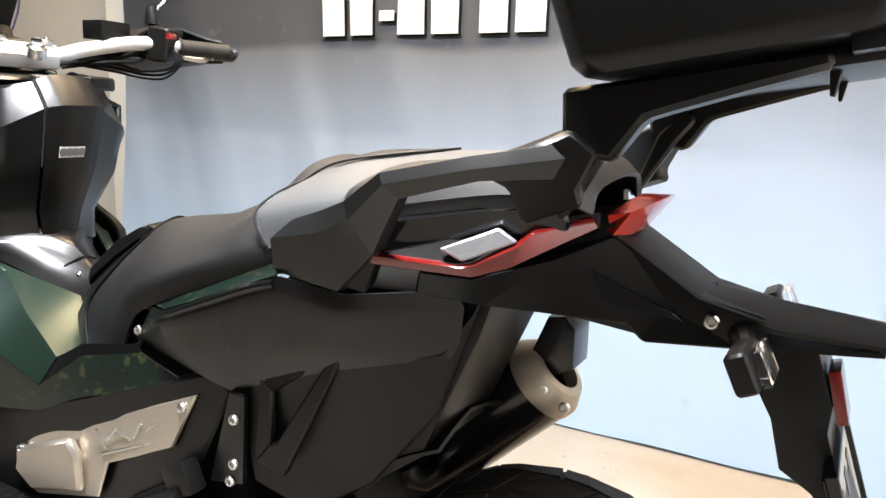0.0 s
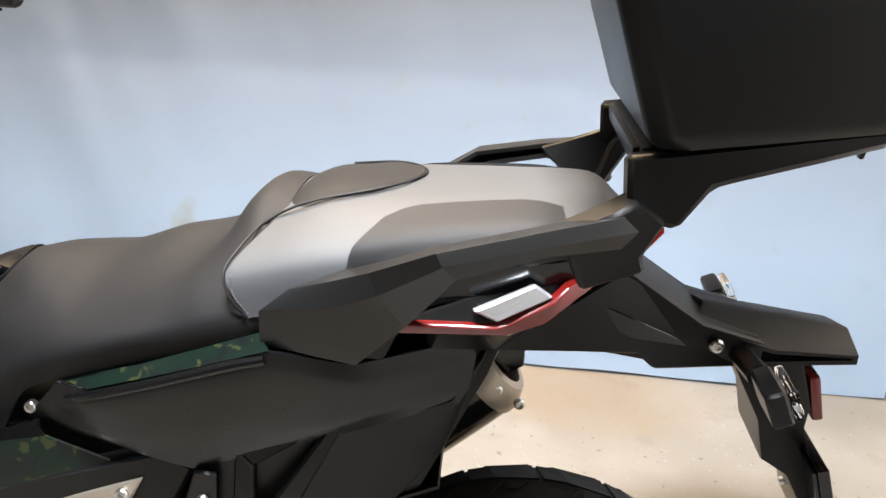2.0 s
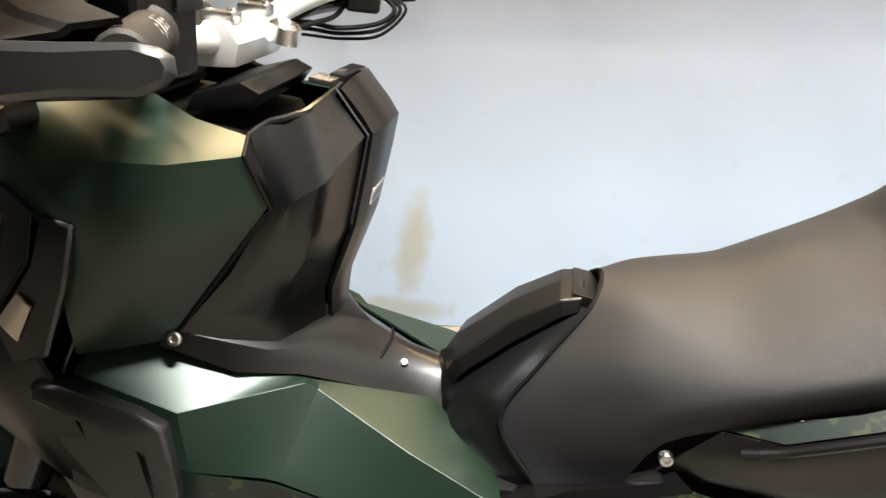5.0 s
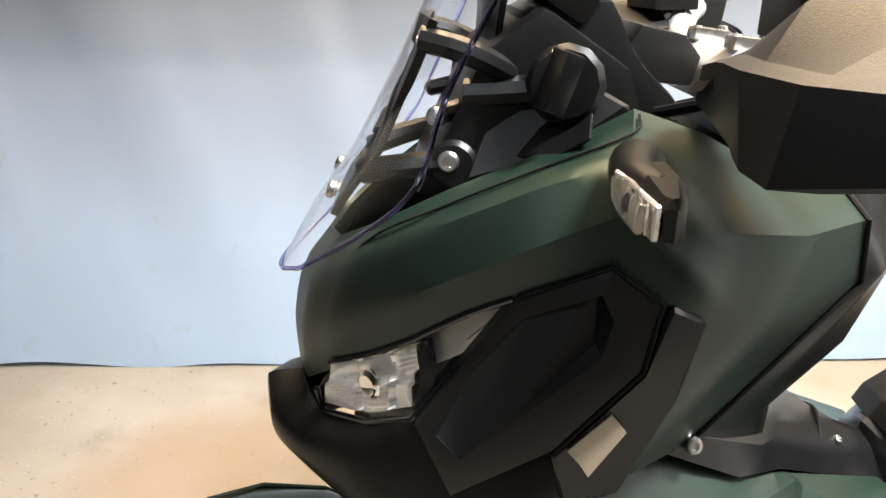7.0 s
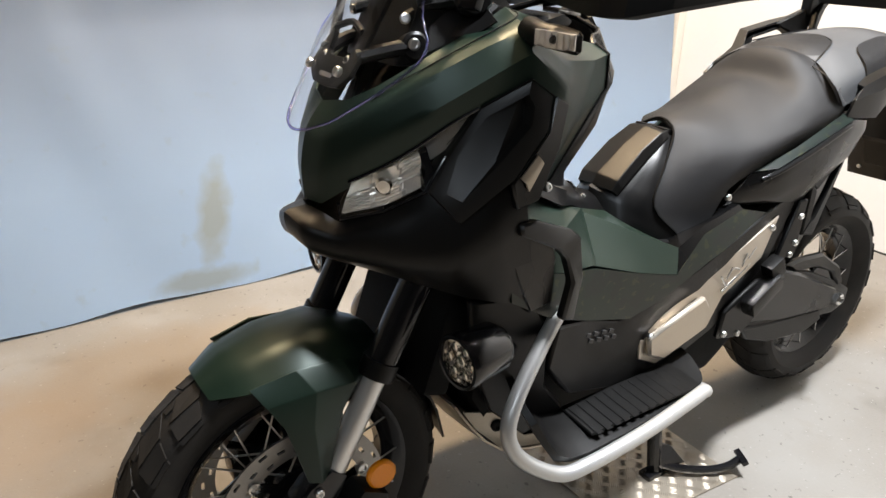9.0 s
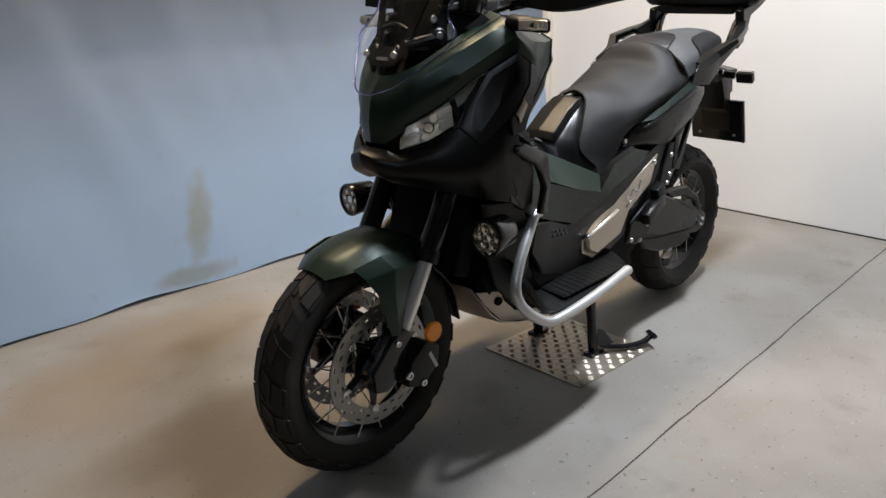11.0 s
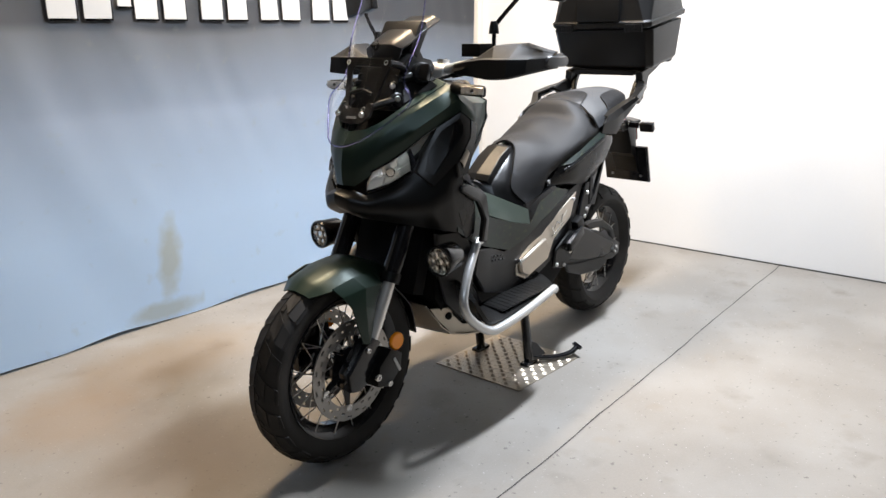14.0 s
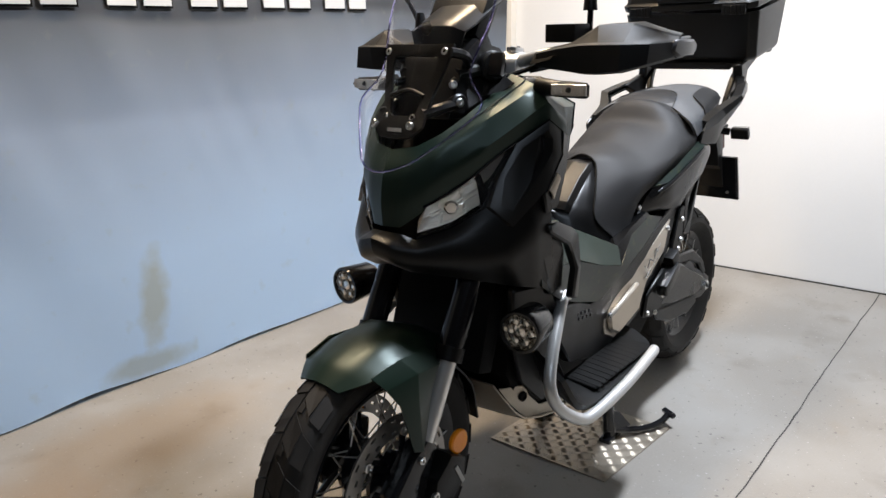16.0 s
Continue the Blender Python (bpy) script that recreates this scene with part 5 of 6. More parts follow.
# Instrument: a hooded housing behind the screen.
inst = part("instrument", grid([
    [(0.3281, -0.0556, 1.1254), (0.3212, -0.0299, 1.1258), (0.3212, 0.0299, 1.1258), (0.3281, 0.0556, 1.1254)],
    [(0.3325, -0.0685, 1.165), (0.3236, -0.0374, 1.177), (0.3236, 0.0374, 1.177), (0.3325, 0.0685, 1.165)],
    [(0.3617, -0.0728, 1.1807), (0.3532, -0.0396, 1.1945), (0.3532, 0.0396, 1.1945), (0.3617, 0.0728, 1.1807)],
    [(0.434, -0.0734, 1.217), (0.4296, -0.0417, 1.2307), (0.4296, 0.0417, 1.2307), (0.434, 0.0734, 1.217)],
    [(0.5014, -0.0686, 1.2435), (0.5006, -0.0425, 1.2553), (0.5006, 0.0425, 1.2553), (0.5014, 0.0686, 1.2435)],
], 0.006, 1, 2, 0.4), SATIN, bike, "black instrument housing")
part("display_back", brick((0.040, 0.140, 0.100), pose(0.4064, 0.0, 1.1899, 0, 32, 0), 0.010, 2), PLASTIC, inst)
part("display", brick((0.004, 0.120, 0.085), pose(0.428, 0.0, 1.201, 0, 32, 0), 0.002, 1), GLOSS, inst)
bar = part("handlebar", tube([(0.6400, -0.3820, 1.1310), (0.602, -0.286, 1.1345), (0.535, -0.200, 1.125), (0.508, -0.130, 1.112), (0.535, -0.060, 1.102), (0.543, 0.060, 1.100), (0.545, 0.130, 1.117), (0.585, 0.220, 1.136), (0.622, 0.2857, 1.1345), (0.658, 0.378, 1.131)], 0.0145, 14, 5), SILVER, bike, "silver tapered handlebar")
part("bar_riser", prism([(0.508, 1.076), (0.512, 1.104), (0.530, 1.121), (0.556, 1.120), (0.568, 1.098), (0.560, 1.074)], -0.066, 0.066, 0.007, 2), SILVER, bar, "bright cast riser")
for y in (-0.045, 0.045):
    part("bar_clamp", brick((0.036, 0.024, 0.012), pose(0.543, y, 1.124, 0, 6, 0), 0.004, 2), STEEL, bar)
    for x in (0.531, 0.555):
        bolt((x, y, 1.128), (0.05, 0, 1), 0.005, bar)
part("yoke", prism([(0.5079, 1.0331), (0.5186, 1.0527), (0.5716, 1.0641), (0.593, 1.0524), (0.5767, 1.0349)], -0.085, 0.085, 0.006, 2), SATIN, bar)
part("ignition_lock", lathe([(0, 0.018), (0.018, 0.018), (0.022, 0.014), (0.016, 0.010), (0.016, 0)], pose(0.5881, 0.0, 1.0925, 0, 18, 0), 20), STEEL, bar)
part("upper_yoke_cover", prism([(0.432, 1.094), (0.436, 1.112), (0.452, 1.139), (0.490, 1.131), (0.506, 1.113), (0.500, 1.088)], -0.042, 0.042, 0.006, 2), RAIL, bar, "dark box over the steering head")
for s in (1, -1):
    dx = 0.0 if s == 1 else 0.020
    ea, eb = Vector((0.604 + dx, -0.290 * s, 1.134)), Vector((0.640 + dx, -0.382 * s, 1.131))
    grip = part("grip", lathe([(0, 0.019), (0.004, 0.020)] + [(0.008 + 0.005 * i, 0.0160 + 0.0012 * (i % 2)) for i in range(20)] + [(0.110, 0.0175), (0.113, 0.015), (0.113, 0)], along(ea, eb), 20), RUBBER, bar, "ribbed black rubber grip")
    part("switch_box", brick((0.048, 0.062, 0.070), pose(0.5890 + dx, -0.2704 * s, 1.1361, 0, 8, -18 * s), 0.010, 3), PLASTIC, bar)
    part("switch", brick((0.014, 0.026, 0.012), pose(0.6172 + dx, -0.2612 * s, 1.1522, 0, 0, -18 * s), 0.003, 2), RED if s == -1 else PLASTIC, bar)
    part("lever", tube([(0.5671 + dx, -0.251, 1.1368), (0.5726 + dx, -0.2952, 1.1231), (0.5956 + dx, -0.3519, 1.1125), (0.6102 + dx, -0.3819, 1.1127)], 0.0065, 8, 4, s), SILVER, bar, "bright brake lever")
    part("reservoir", brick((0.050, 0.075, 0.036), pose(0.5202 + dx, -0.186 * s, 1.158, 0, 0, -8 * s), 0.003, 2), PLASTIC, bar)
    part("mirror_stem", tube([(0.5682, -0.211, 1.1488), (0.5719, -0.2102, 1.2087), (0.5789, -0.2163, 1.2335), (0.6029, -0.2563, 1.2865), (0.6120, -0.2764, 1.3095)] if s == 1 else [(0.5850, 0.2615, 1.1413), (0.5795, 0.2638, 1.1848), (0.5824, 0.2754, 1.2066), (0.5917, 0.3145, 1.2499), (0.5981, 0.3308, 1.2692)], 0.0062, 10, 5), GLOSS, bar)
    part("mirror_base", lathe([(0, 0.015), (0.02, 0.013), (0.035, 0.009)], pose(0.5694, -0.2101, 1.2019) if s == 1 else pose(0.5843, 0.2614, 1.1778), 14), PLASTIC, bar)
    mh = part("mirror_head", brick((0.030, 0.165, 0.085), pose(0.6168, -0.3299, 1.3362, 8, 0, 8) if s == 1 else pose(0.6229, 0.372, 1.3127, -10, 0, -14), 0.013, 3), PLASTIC, bar)
    part("mirror_glass", brick((0.003, 0.148, 0.070), pose(0.6333, -0.3298, 1.3363, 8, 0, 8) if s == 1 else pose(0.6388, 0.3683, 1.3130, -10, 0, -14), 0.001, 1), CHROME, mh)
    # Hand guard wrapped round the grip.
    gd = part("hand_guard", soften(grid([[(x + dx, y, z) for x, y, z in c] for c in (
        ((0.515, -0.127, 1.106), (0.494, -0.139, 1.090), (0.464, -0.145, 1.094), (0.466, -0.145, 1.119), (0.480, -0.143, 1.123), (0.479, -0.133, 1.117), (0.485, -0.131, 1.121), (0.515, -0.125, 1.124)),
        ((0.520, -0.182, 1.106), (0.486, -0.194, 1.085), (0.456, -0.200, 1.089), (0.452, -0.200, 1.128), (0.466, -0.198, 1.132), (0.468, -0.188, 1.128), (0.474, -0.186, 1.132), (0.520, -0.180, 1.135)),
        ((0.525, -0.227, 1.106), (0.480, -0.239, 1.080), (0.450, -0.245, 1.084), (0.436, -0.245, 1.133), (0.450, -0.243, 1.137), (0.456, -0.233, 1.137), (0.462, -0.231, 1.141), (0.525, -0.225, 1.144)),
        ((0.530, -0.244, 1.106), (0.474, -0.256, 1.079), (0.444, -0.262, 1.083), (0.431, -0.262, 1.135), (0.445, -0.260, 1.139), (0.456, -0.250, 1.146), (0.462, -0.248, 1.150), (0.530, -0.242, 1.153)),
        ((0.540, -0.282, 1.106), (0.462, -0.294, 1.080), (0.432, -0.300, 1.084), (0.424, -0.300, 1.136), (0.438, -0.298, 1.140), (0.458, -0.288, 1.168), (0.466, -0.286, 1.172), (0.540, -0.280, 1.175)),
        ((0.575, -0.330, 1.106), (0.454, -0.342, 1.084), (0.424, -0.348, 1.088), (0.432, -0.348, 1.136), (0.446, -0.346, 1.140), (0.506, -0.336, 1.170), (0.512, -0.334, 1.174), (0.575, -0.328, 1.177)),
        ((0.610, -0.368, 1.106), (0.494, -0.380, 1.096), (0.464, -0.386, 1.100), (0.472, -0.386, 1.136), (0.486, -0.384, 1.140), (0.564, -0.374, 1.153), (0.570, -0.372, 1.157), (0.610, -0.366, 1.160)),
        ((0.640, -0.383, 1.106), (0.580, -0.395, 1.106), (0.550, -0.401, 1.110), (0.556, -0.401, 1.138), (0.570, -0.399, 1.142), (0.604, -0.389, 1.146), (0.610, -0.387, 1.150), (0.640, -0.381, 1.153)),
    )], 0.005, s), 0.003, 2, 14), GUARD, bar, "black hand guard with a raised visor", 16)
    part("guard_arm", plate([(0.5496 + dx, -0.4072, 1.1431), (0.6111 + dx, -0.4076, 1.1416), (0.6544 + dx, -0.4029, 1.1410), (0.6727 + dx, -0.3972, 1.1365), (0.6766 + dx, -0.3954, 1.1271), (0.6722 + dx, -0.3974, 1.1166), (0.6536 + dx, -0.4032, 1.1106), (0.6100 + dx, -0.408, 1.1113), (0.5686 + dx, -0.409, 1.1073), (0.5383 + dx, -0.4042, 1.1186)], 0.012, s, 0.005), GREY, gd, "dark grey guard arm")
    part("bar_end", lathe([(-0.004, 0.0150), (0.010, 0.0150), (0.012, 0.0136), (0.0105, 0.0116), (0.012, 0.0102), (0.012, 0.0045), (0.007, 0.0035), (0.007, 0)], along(eb, eb + (eb - ea)), 24), GREY, bar)
    part("cable", tube([(0.5513 + dx, -0.251, 1.1271), (0.5360, -0.1975, 1.1016), (0.5052, -0.1316, 1.0932), (0.4622, -0.0697, 1.0712)], 0.005, 8, 5, s), DARK, bar)
    part("cable", tube([(0.5716 + dx, -0.2557, 1.1227), (0.5818, -0.2215, 1.1005), (0.5647, -0.1642, 1.0952), (0.5078, -0.1047, 1.0811)], 0.0035, 8, 5, s), DARK, bar)
    # Front indicator pods: a smooth stalk that widens into the lamp.
    pod = part("front_indicator", tube([(0.4128, -0.1909, 1.0583), (0.4019, -0.2266, 1.0576), (0.4071, -0.2587, 1.0572)], 0.02, 14, 4, s, (0.019, 0.013)), PLASTIC, bike)
    part("indicator_body", plate([(0.3969, -0.2232, 1.0701), (0.3921, -0.2931, 1.0684), (0.3967, -0.306, 1.0681), (0.4081, -0.3008, 1.0685), (0.4211, -0.2591, 1.0703), (0.4234, -0.2246, 1.0711)], 0.029, s, 0.005, (0, 0, -1)), PLASTIC, pod)
    part("indicator_lens", plate([(0.3847, -0.2293, 1.0644), (0.3819, -0.2575, 1.0672), (0.3813, -0.2928, 1.0644), (0.3836, -0.3058, 1.0551), (0.3815, -0.293, 1.0451), (0.3818, -0.2579, 1.0437), (0.3843, -0.2335, 1.0475)], 0.012, s, 0.003, (1, 0, 0)), LENS, pod)
    part("indicator_bowl", brick((0.004, 0.074, 0.021), pose(0.3899, -0.2665 * s, 1.0555, 0, 0, 2 * s), 0.001, 1), REFL, pod)
    for k in range(6):
        part("lens_rib", brick((0.0012, 0.0018, 0.017), pose(0.3869, (-0.2401 - 0.0115 * k) * s, 1.0559), 0), REFL, pod)
    part("indicator_bulb", lathe([(0, 0.006), (0.006, 0.004), (0.007, 0)], along((0.3889, -0.2673 * s, 1.0555), (0.1975, -0.256 * s, 1.0486)), 10), GREY, pod)
# Loose loops of cable at the throttle side.
for k, r in enumerate((0.0035, 0.0028, 0.0022)):
    d = 0.008 * k
    part("cable", tube([(0.5000, 0.1312 + d, 1.0882), (0.5409, 0.1979, 1.0944 - d), (0.5810, 0.2304 + d, 1.0830 - d), (0.6340, 0.253, 1.0870 - d), (0.6540 + d, 0.2627, 1.1050), (0.6308, 0.2706, 1.1258)], r, 8, 6), DARK, bar)


# ---- lower body: plates, bars, boards, stand ----
for s in (1, -1):
    part("sill", plate([(0.6853, -0.1764, 0.5185), (0.8048, -0.1756, 0.543), (0.9249, -0.1781, 0.5847), (1.176, -0.1657, 0.6694), (1.2201, -0.1664, 0.6559), (1.1489, -0.1662, 0.5188), (0.9972, -0.1644, 0.405), (0.881, -0.1712, 0.373), (0.6995, -0.1795, 0.3741), (0.5552, -0.1956, 0.4174), (0.4909, -0.2022, 0.494), (0.5073, -0.2032, 0.5713), (0.5887, -0.1949, 0.5573)], 0.03, s, 0.004), PLASTIC, bike, "coarse black sill panel")
    kp = part("kick_plate", plate([(0.7518, -0.1758, 0.4721), (1.1601, -0.1716, 0.638), (1.1138, -0.1765, 0.5507), (0.9842, -0.1851, 0.4965), (0.9523, -0.1816, 0.4307), (0.8013, -0.1831, 0.3931), (0.7457, -0.1846, 0.422)], 0.006, s, 0.002), KICK, bike, "brushed metal side plate with embossed lettering")
    part("kick_plate_block", plate([(0.7623, -0.1911, 0.4649), (0.9093, -0.199, 0.5212), (0.9301, -0.1996, 0.494), (0.9282, -0.1951, 0.4376), (0.8073, -0.1966, 0.4052), (0.7649, -0.1956, 0.4264)], 0.016, s, 0.006), KICK, kp)
    for p in ((0.7713, -0.1859, 0.465), (1.1352, -0.1745, 0.6147)):
        bolt((p[0], p[1] * s, p[2]), (0, -s, 0.1), 0.008, kp)
    for i, (dx, dz, w, tilt) in enumerate(((0.0, 0.0, 0.035, 50), (0.020, 0.012, 0.030, -48), (0.045, 0.016, 0.028, 20), (0.072, 0.028, 0.030, -62), (0.098, 0.038, 0.032, -40), (0.050, -0.004, 0.11, 158))):
        part("embossed_mark", brick((w, 0.003, 0.005), pose(0.9759 + dx, (-0.186 + 0.09 * dx) * s, 0.5335 + dz, 0, tilt, 5 * s), 0.001, 1), STEEL, kp)
    # Heel guard with a triangular opening, and its bracket.
    part("heel_guard", joined(*(plate(o, 0.014, s, 0.003) for o in (
        [(1.270, -0.168, 0.690), (1.392, -0.164, 0.758), (1.378, -0.166, 0.730), (1.292, -0.170, 0.670)],
        [(1.270, -0.168, 0.690), (1.292, -0.170, 0.670), (1.288, -0.172, 0.600), (1.262, -0.172, 0.570)],
        [(1.392, -0.164, 0.758), (1.396, -0.164, 0.735), (1.310, -0.172, 0.560), (1.262, -0.172, 0.570), (1.288, -0.172, 0.600), (1.300, -0.172, 0.605), (1.378, -0.166, 0.730)]))), PLASTIC, bike)
    br = part("heel_bracket", plate([(1.2232, -0.1756, 0.6595), (1.2503, -0.1775, 0.6597), (1.2432, -0.1768, 0.5329), (1.1787, -0.1708, 0.5186)], 0.012, s, 0.003), SATIN, bike)
    for p in ((1.2341, -0.1772, 0.6225), (1.2322, -0.1777, 0.5602), (1.2233, -0.1752, 0.533)):
        bolt((p[0], p[1] * s, p[2]), (0, -s, 0), 0.0075, br)
    # Foot board with ribbed rubber.
    fb2 = part("foot_board", grid([
        [(0.4323, -0.1744, 0.4939), (0.4188, -0.2201, 0.473), (0.4248, -0.2556, 0.4434)],
        [(0.476, -0.1778, 0.4023), (0.4638, -0.2344, 0.3874), (0.4657, -0.2719, 0.3694)],
        [(0.5366, -0.1783, 0.3765), (0.5254, -0.24, 0.3689), (0.5252, -0.2818, 0.3585)],
        [(0.6997, -0.17, 0.3771), (0.6984, -0.2316, 0.3727), (0.6973, -0.2793, 0.366)],
        [(0.8413, -0.1612, 0.3865), (0.8412, -0.2146, 0.3816), (0.8355, -0.2682, 0.3745)],
        [(0.8953, -0.16, 0.3973), (0.8907, -0.1984, 0.3912), (0.8708, -0.2422, 0.3817)],
    ], 0.012, s, 1), PLASTIC, bike, "black foot board")
    part("rubber_mat", brick((0.285, 0.088, 0.006), pose(0.6935, -0.225 * s, 0.379, 3.5 * s, -1.5, -2 * s), 0.002, 1), PLASTIC, fb2)
    for i in range(12):
        part("rubber_rib", brick((0.014, 0.084, 0.0012), pose(0.5656 + 0.0225 * i, -0.2300 * s, 0.3792 + 0.0005 * i, 3.5 * s, -1.5, -2 * s), 0.0005, 1), PLASTIC, fb2)
    # Crash bar and the cover where it meets the flank.
    cb = part("crash_bar", tube([(0.5138, -0.1965, 0.6028), (0.4774, -0.2091, 0.5757), (0.3937, -0.2399, 0.5007), (0.3644, -0.2552, 0.4453), (0.3864, -0.2671, 0.3933), (0.4563, -0.2813, 0.3431), (0.5154, -0.2903, 0.3409), (0.6561, -0.2939, 0.3565), (0.7896, -0.2871, 0.3725), (0.8282, -0.2815, 0.3742), (0.8503, -0.2703, 0.362), (0.8566, -0.2427, 0.353)], 0.0135, 16, 6, s), SILVER, bike, "silver crash bar")
    bolt((0.5122, -0.2109 * s, 0.6002), (0, -s, 0.1), 0.010, cb)
    part("bar_cover", plate([(0.3805, -0.2373, 0.7933), (0.4132, -0.2385, 0.7928), (0.486, -0.2336, 0.7638), (0.5122, -0.2298, 0.7458), (0.5193, -0.2375, 0.6734), (0.5063, -0.2368, 0.6001), (0.4783, -0.2405, 0.6095), (0.4937, -0.2386, 0.6732), (0.4844, -0.2326, 0.7124), (0.4621, -0.2370, 0.7343), (0.3809, -0.2422, 0.7761)], 0.02, s, 0.004), RAIL, bike, "dark slotted bar cover")
    part("cover_block", plate([(0.3559, -0.2196, 0.7819), (0.3824, -0.2226, 0.7832), (0.46, -0.2206, 0.745), (0.4747, -0.2191, 0.718), (0.4798, -0.2124, 0.6285), (0.427, -0.2148, 0.6229), (0.3855, -0.2217, 0.7044)], 0.03, s, 0.006), SATIN, bike)
    # Fog lamp.
    fy = -0.236 if s == 1 else 0.252
    lamp = part("fog_lamp", lathe([(-0.085, 0.0), (-0.085, 0.030), (-0.070, 0.040), (-0.020, 0.043), (0.0, 0.045), (0.004, 0.043), (0.004, 0.038), (-0.004, 0.037)], along((0.276, fy, 0.597), (-0.7, fy - 0.10 * s, 0.57)), 28), GLOSS, bike, "round black fog lamp")
    part("fog_bowl", lathe([(0.0, 0.037), (-0.012, 0.030), (-0.020, 0.012), (-0.006, 0.010), (-0.004, 0)], along((0.276, fy, 0.597), (-0.7, fy - 0.10 * s, 0.57)), 20), CHROME, lamp)
    for k in range(6):
        q = along((0.276, fy, 0.597), (-0.7, fy - 0.10 * s, 0.57)) @ Vector((0.022 * math.cos(k * 1.047), 0.022 * math.sin(k * 1.047), -0.006))
        part("fog_element", lathe([(-0.004, 0.009), (0.002, 0.007), (0.004, 0)], along(q, q + Vector((-1, -0.1 * s, -0.06))), 10), CHROME, lamp)
    part("fog_lens", lathe([(0.0, 0.037), (0.003, 0.030), (0.0045, 0.0)], along((0.276, fy, 0.597), (-0.7, fy - 0.10 * s, 0.57)), 24), LENS, lamp).visible_shadow = False
    part("fog_mount", tube([(0.3257, -0.2333, 0.5953), (0.3718, -0.2238, 0.5684), (0.4097, -0.1973, 0.5606)], 0.011, 8, 3, s), GLOSS, lamp)
    part("lower_shroud", plate([(0.3338, -0.1819, 0.6545), (0.4356, -0.207, 0.6483), (0.4874, -0.2003, 0.5713), (0.4929, -0.1945, 0.4557), (0.5566, -0.1826, 0.3786), (0.4788, -0.1641, 0.3384), (0.4042, -0.1556, 0.4145), (0.3562, -0.1638, 0.5299)], 0.02, s, 0.004), PLASTIC, bike)
    # Vents in the flank: a row of small openings.
    for i in range(4):
        for j in range(2):
            part("vent_slot", brick((0.013, 0.004, 0.008), pose(0.5909 + 0.020 * i + 0.008 * j, (-0.1921 + 0.0006 * i) * s, 0.5263 - 0.014 * j - 0.003 * i, 0, 20, 0), 0.001, 1), GREY, bike)
skid = part("skid_plate", grid([
    [(0.3644, -0.1102, 0.4123), (0.3586, 0.0, 0.4164), (0.3644, 0.1102, 0.4123)],
    [(0.3967, -0.1264, 0.3601), (0.3899, 0.0, 0.3577), (0.3967, 0.1264, 0.3601)],
    [(0.457, -0.134, 0.2978), (0.4542, 0.0, 0.2892), (0.457, 0.134, 0.2978)],
    [(0.6007, -0.1325, 0.2541), (0.6035, 0.0, 0.248), (0.6007, 0.1325, 0.2541)],
    [(0.7606, -0.1208, 0.2436), (0.7619, 0.0, 0.2392), (0.7606, 0.1208, 0.2436)],
], 0.004, 1, 1), BEIGE, bike, "dull metal skid plate")
for s in (1, -1):
    part("skid_wing", plate([(0.3765, -0.1164, 0.3981), (0.4402, -0.1439, 0.3913), (0.4523, -0.1463, 0.362), (0.4996, -0.1463, 0.318), (0.64, -0.14, 0.2795), (0.6006, -0.1344, 0.2552), (0.4569, -0.1359, 0.2979), (0.3982, -0.1284, 0.3592)], 0.004, s, 0.001), BEIGE, skid)
    bolt((0.4344, -0.1427 * s, 0.3645), (-0.2, -s, 0), 0.012, skid, DARK)

# Centre stand.
st = part("centre_stand", joined(tube([(0.9021, -0.1101, 0.2768), (0.9307, -0.111, 0.1383), (0.9512, -0.1107, 0.0107)], 0.017, 10, 2), tube([(0.9021, 0.1101, 0.2768), (0.9307, 0.111, 0.1383), (0.9512, 0.1107, 0.0107)], 0.017, 10, 2), tube([(0.9154, -0.112, 0.2055), (0.9154, 0.112, 0.2055)], 0.014, 10, 1), brick((0.075, 0.035, 0.014), pose(0.9532, -0.1125, 0.0097), 0.005, 2), brick((0.075, 0.035, 0.014), pose(0.9532, 0.1125, 0.0097), 0.005, 2)), GLOSS, bike, "black steel centre stand")
part("stand_lever", joined(tube([(0.952, -0.118, 0.037), (1.000, -0.150, 0.022), (1.055, -0.185, 0.018), (1.100, -0.206, 0.024), (1.128, -0.214, 0.036)], 0.010, 10, 4), brick((0.016, 0.050, 0.012), pose(1.132, -0.216, 0.042, 0, -25, -30), 0.004, 2), plate([(0.943, -0.124, 0.102), (0.977, -0.130, 0.084), (1.011, -0.150, 0.035), (0.951, -0.130, 0.027)], 0.008, 1, 0.001)), GLOSS, st)

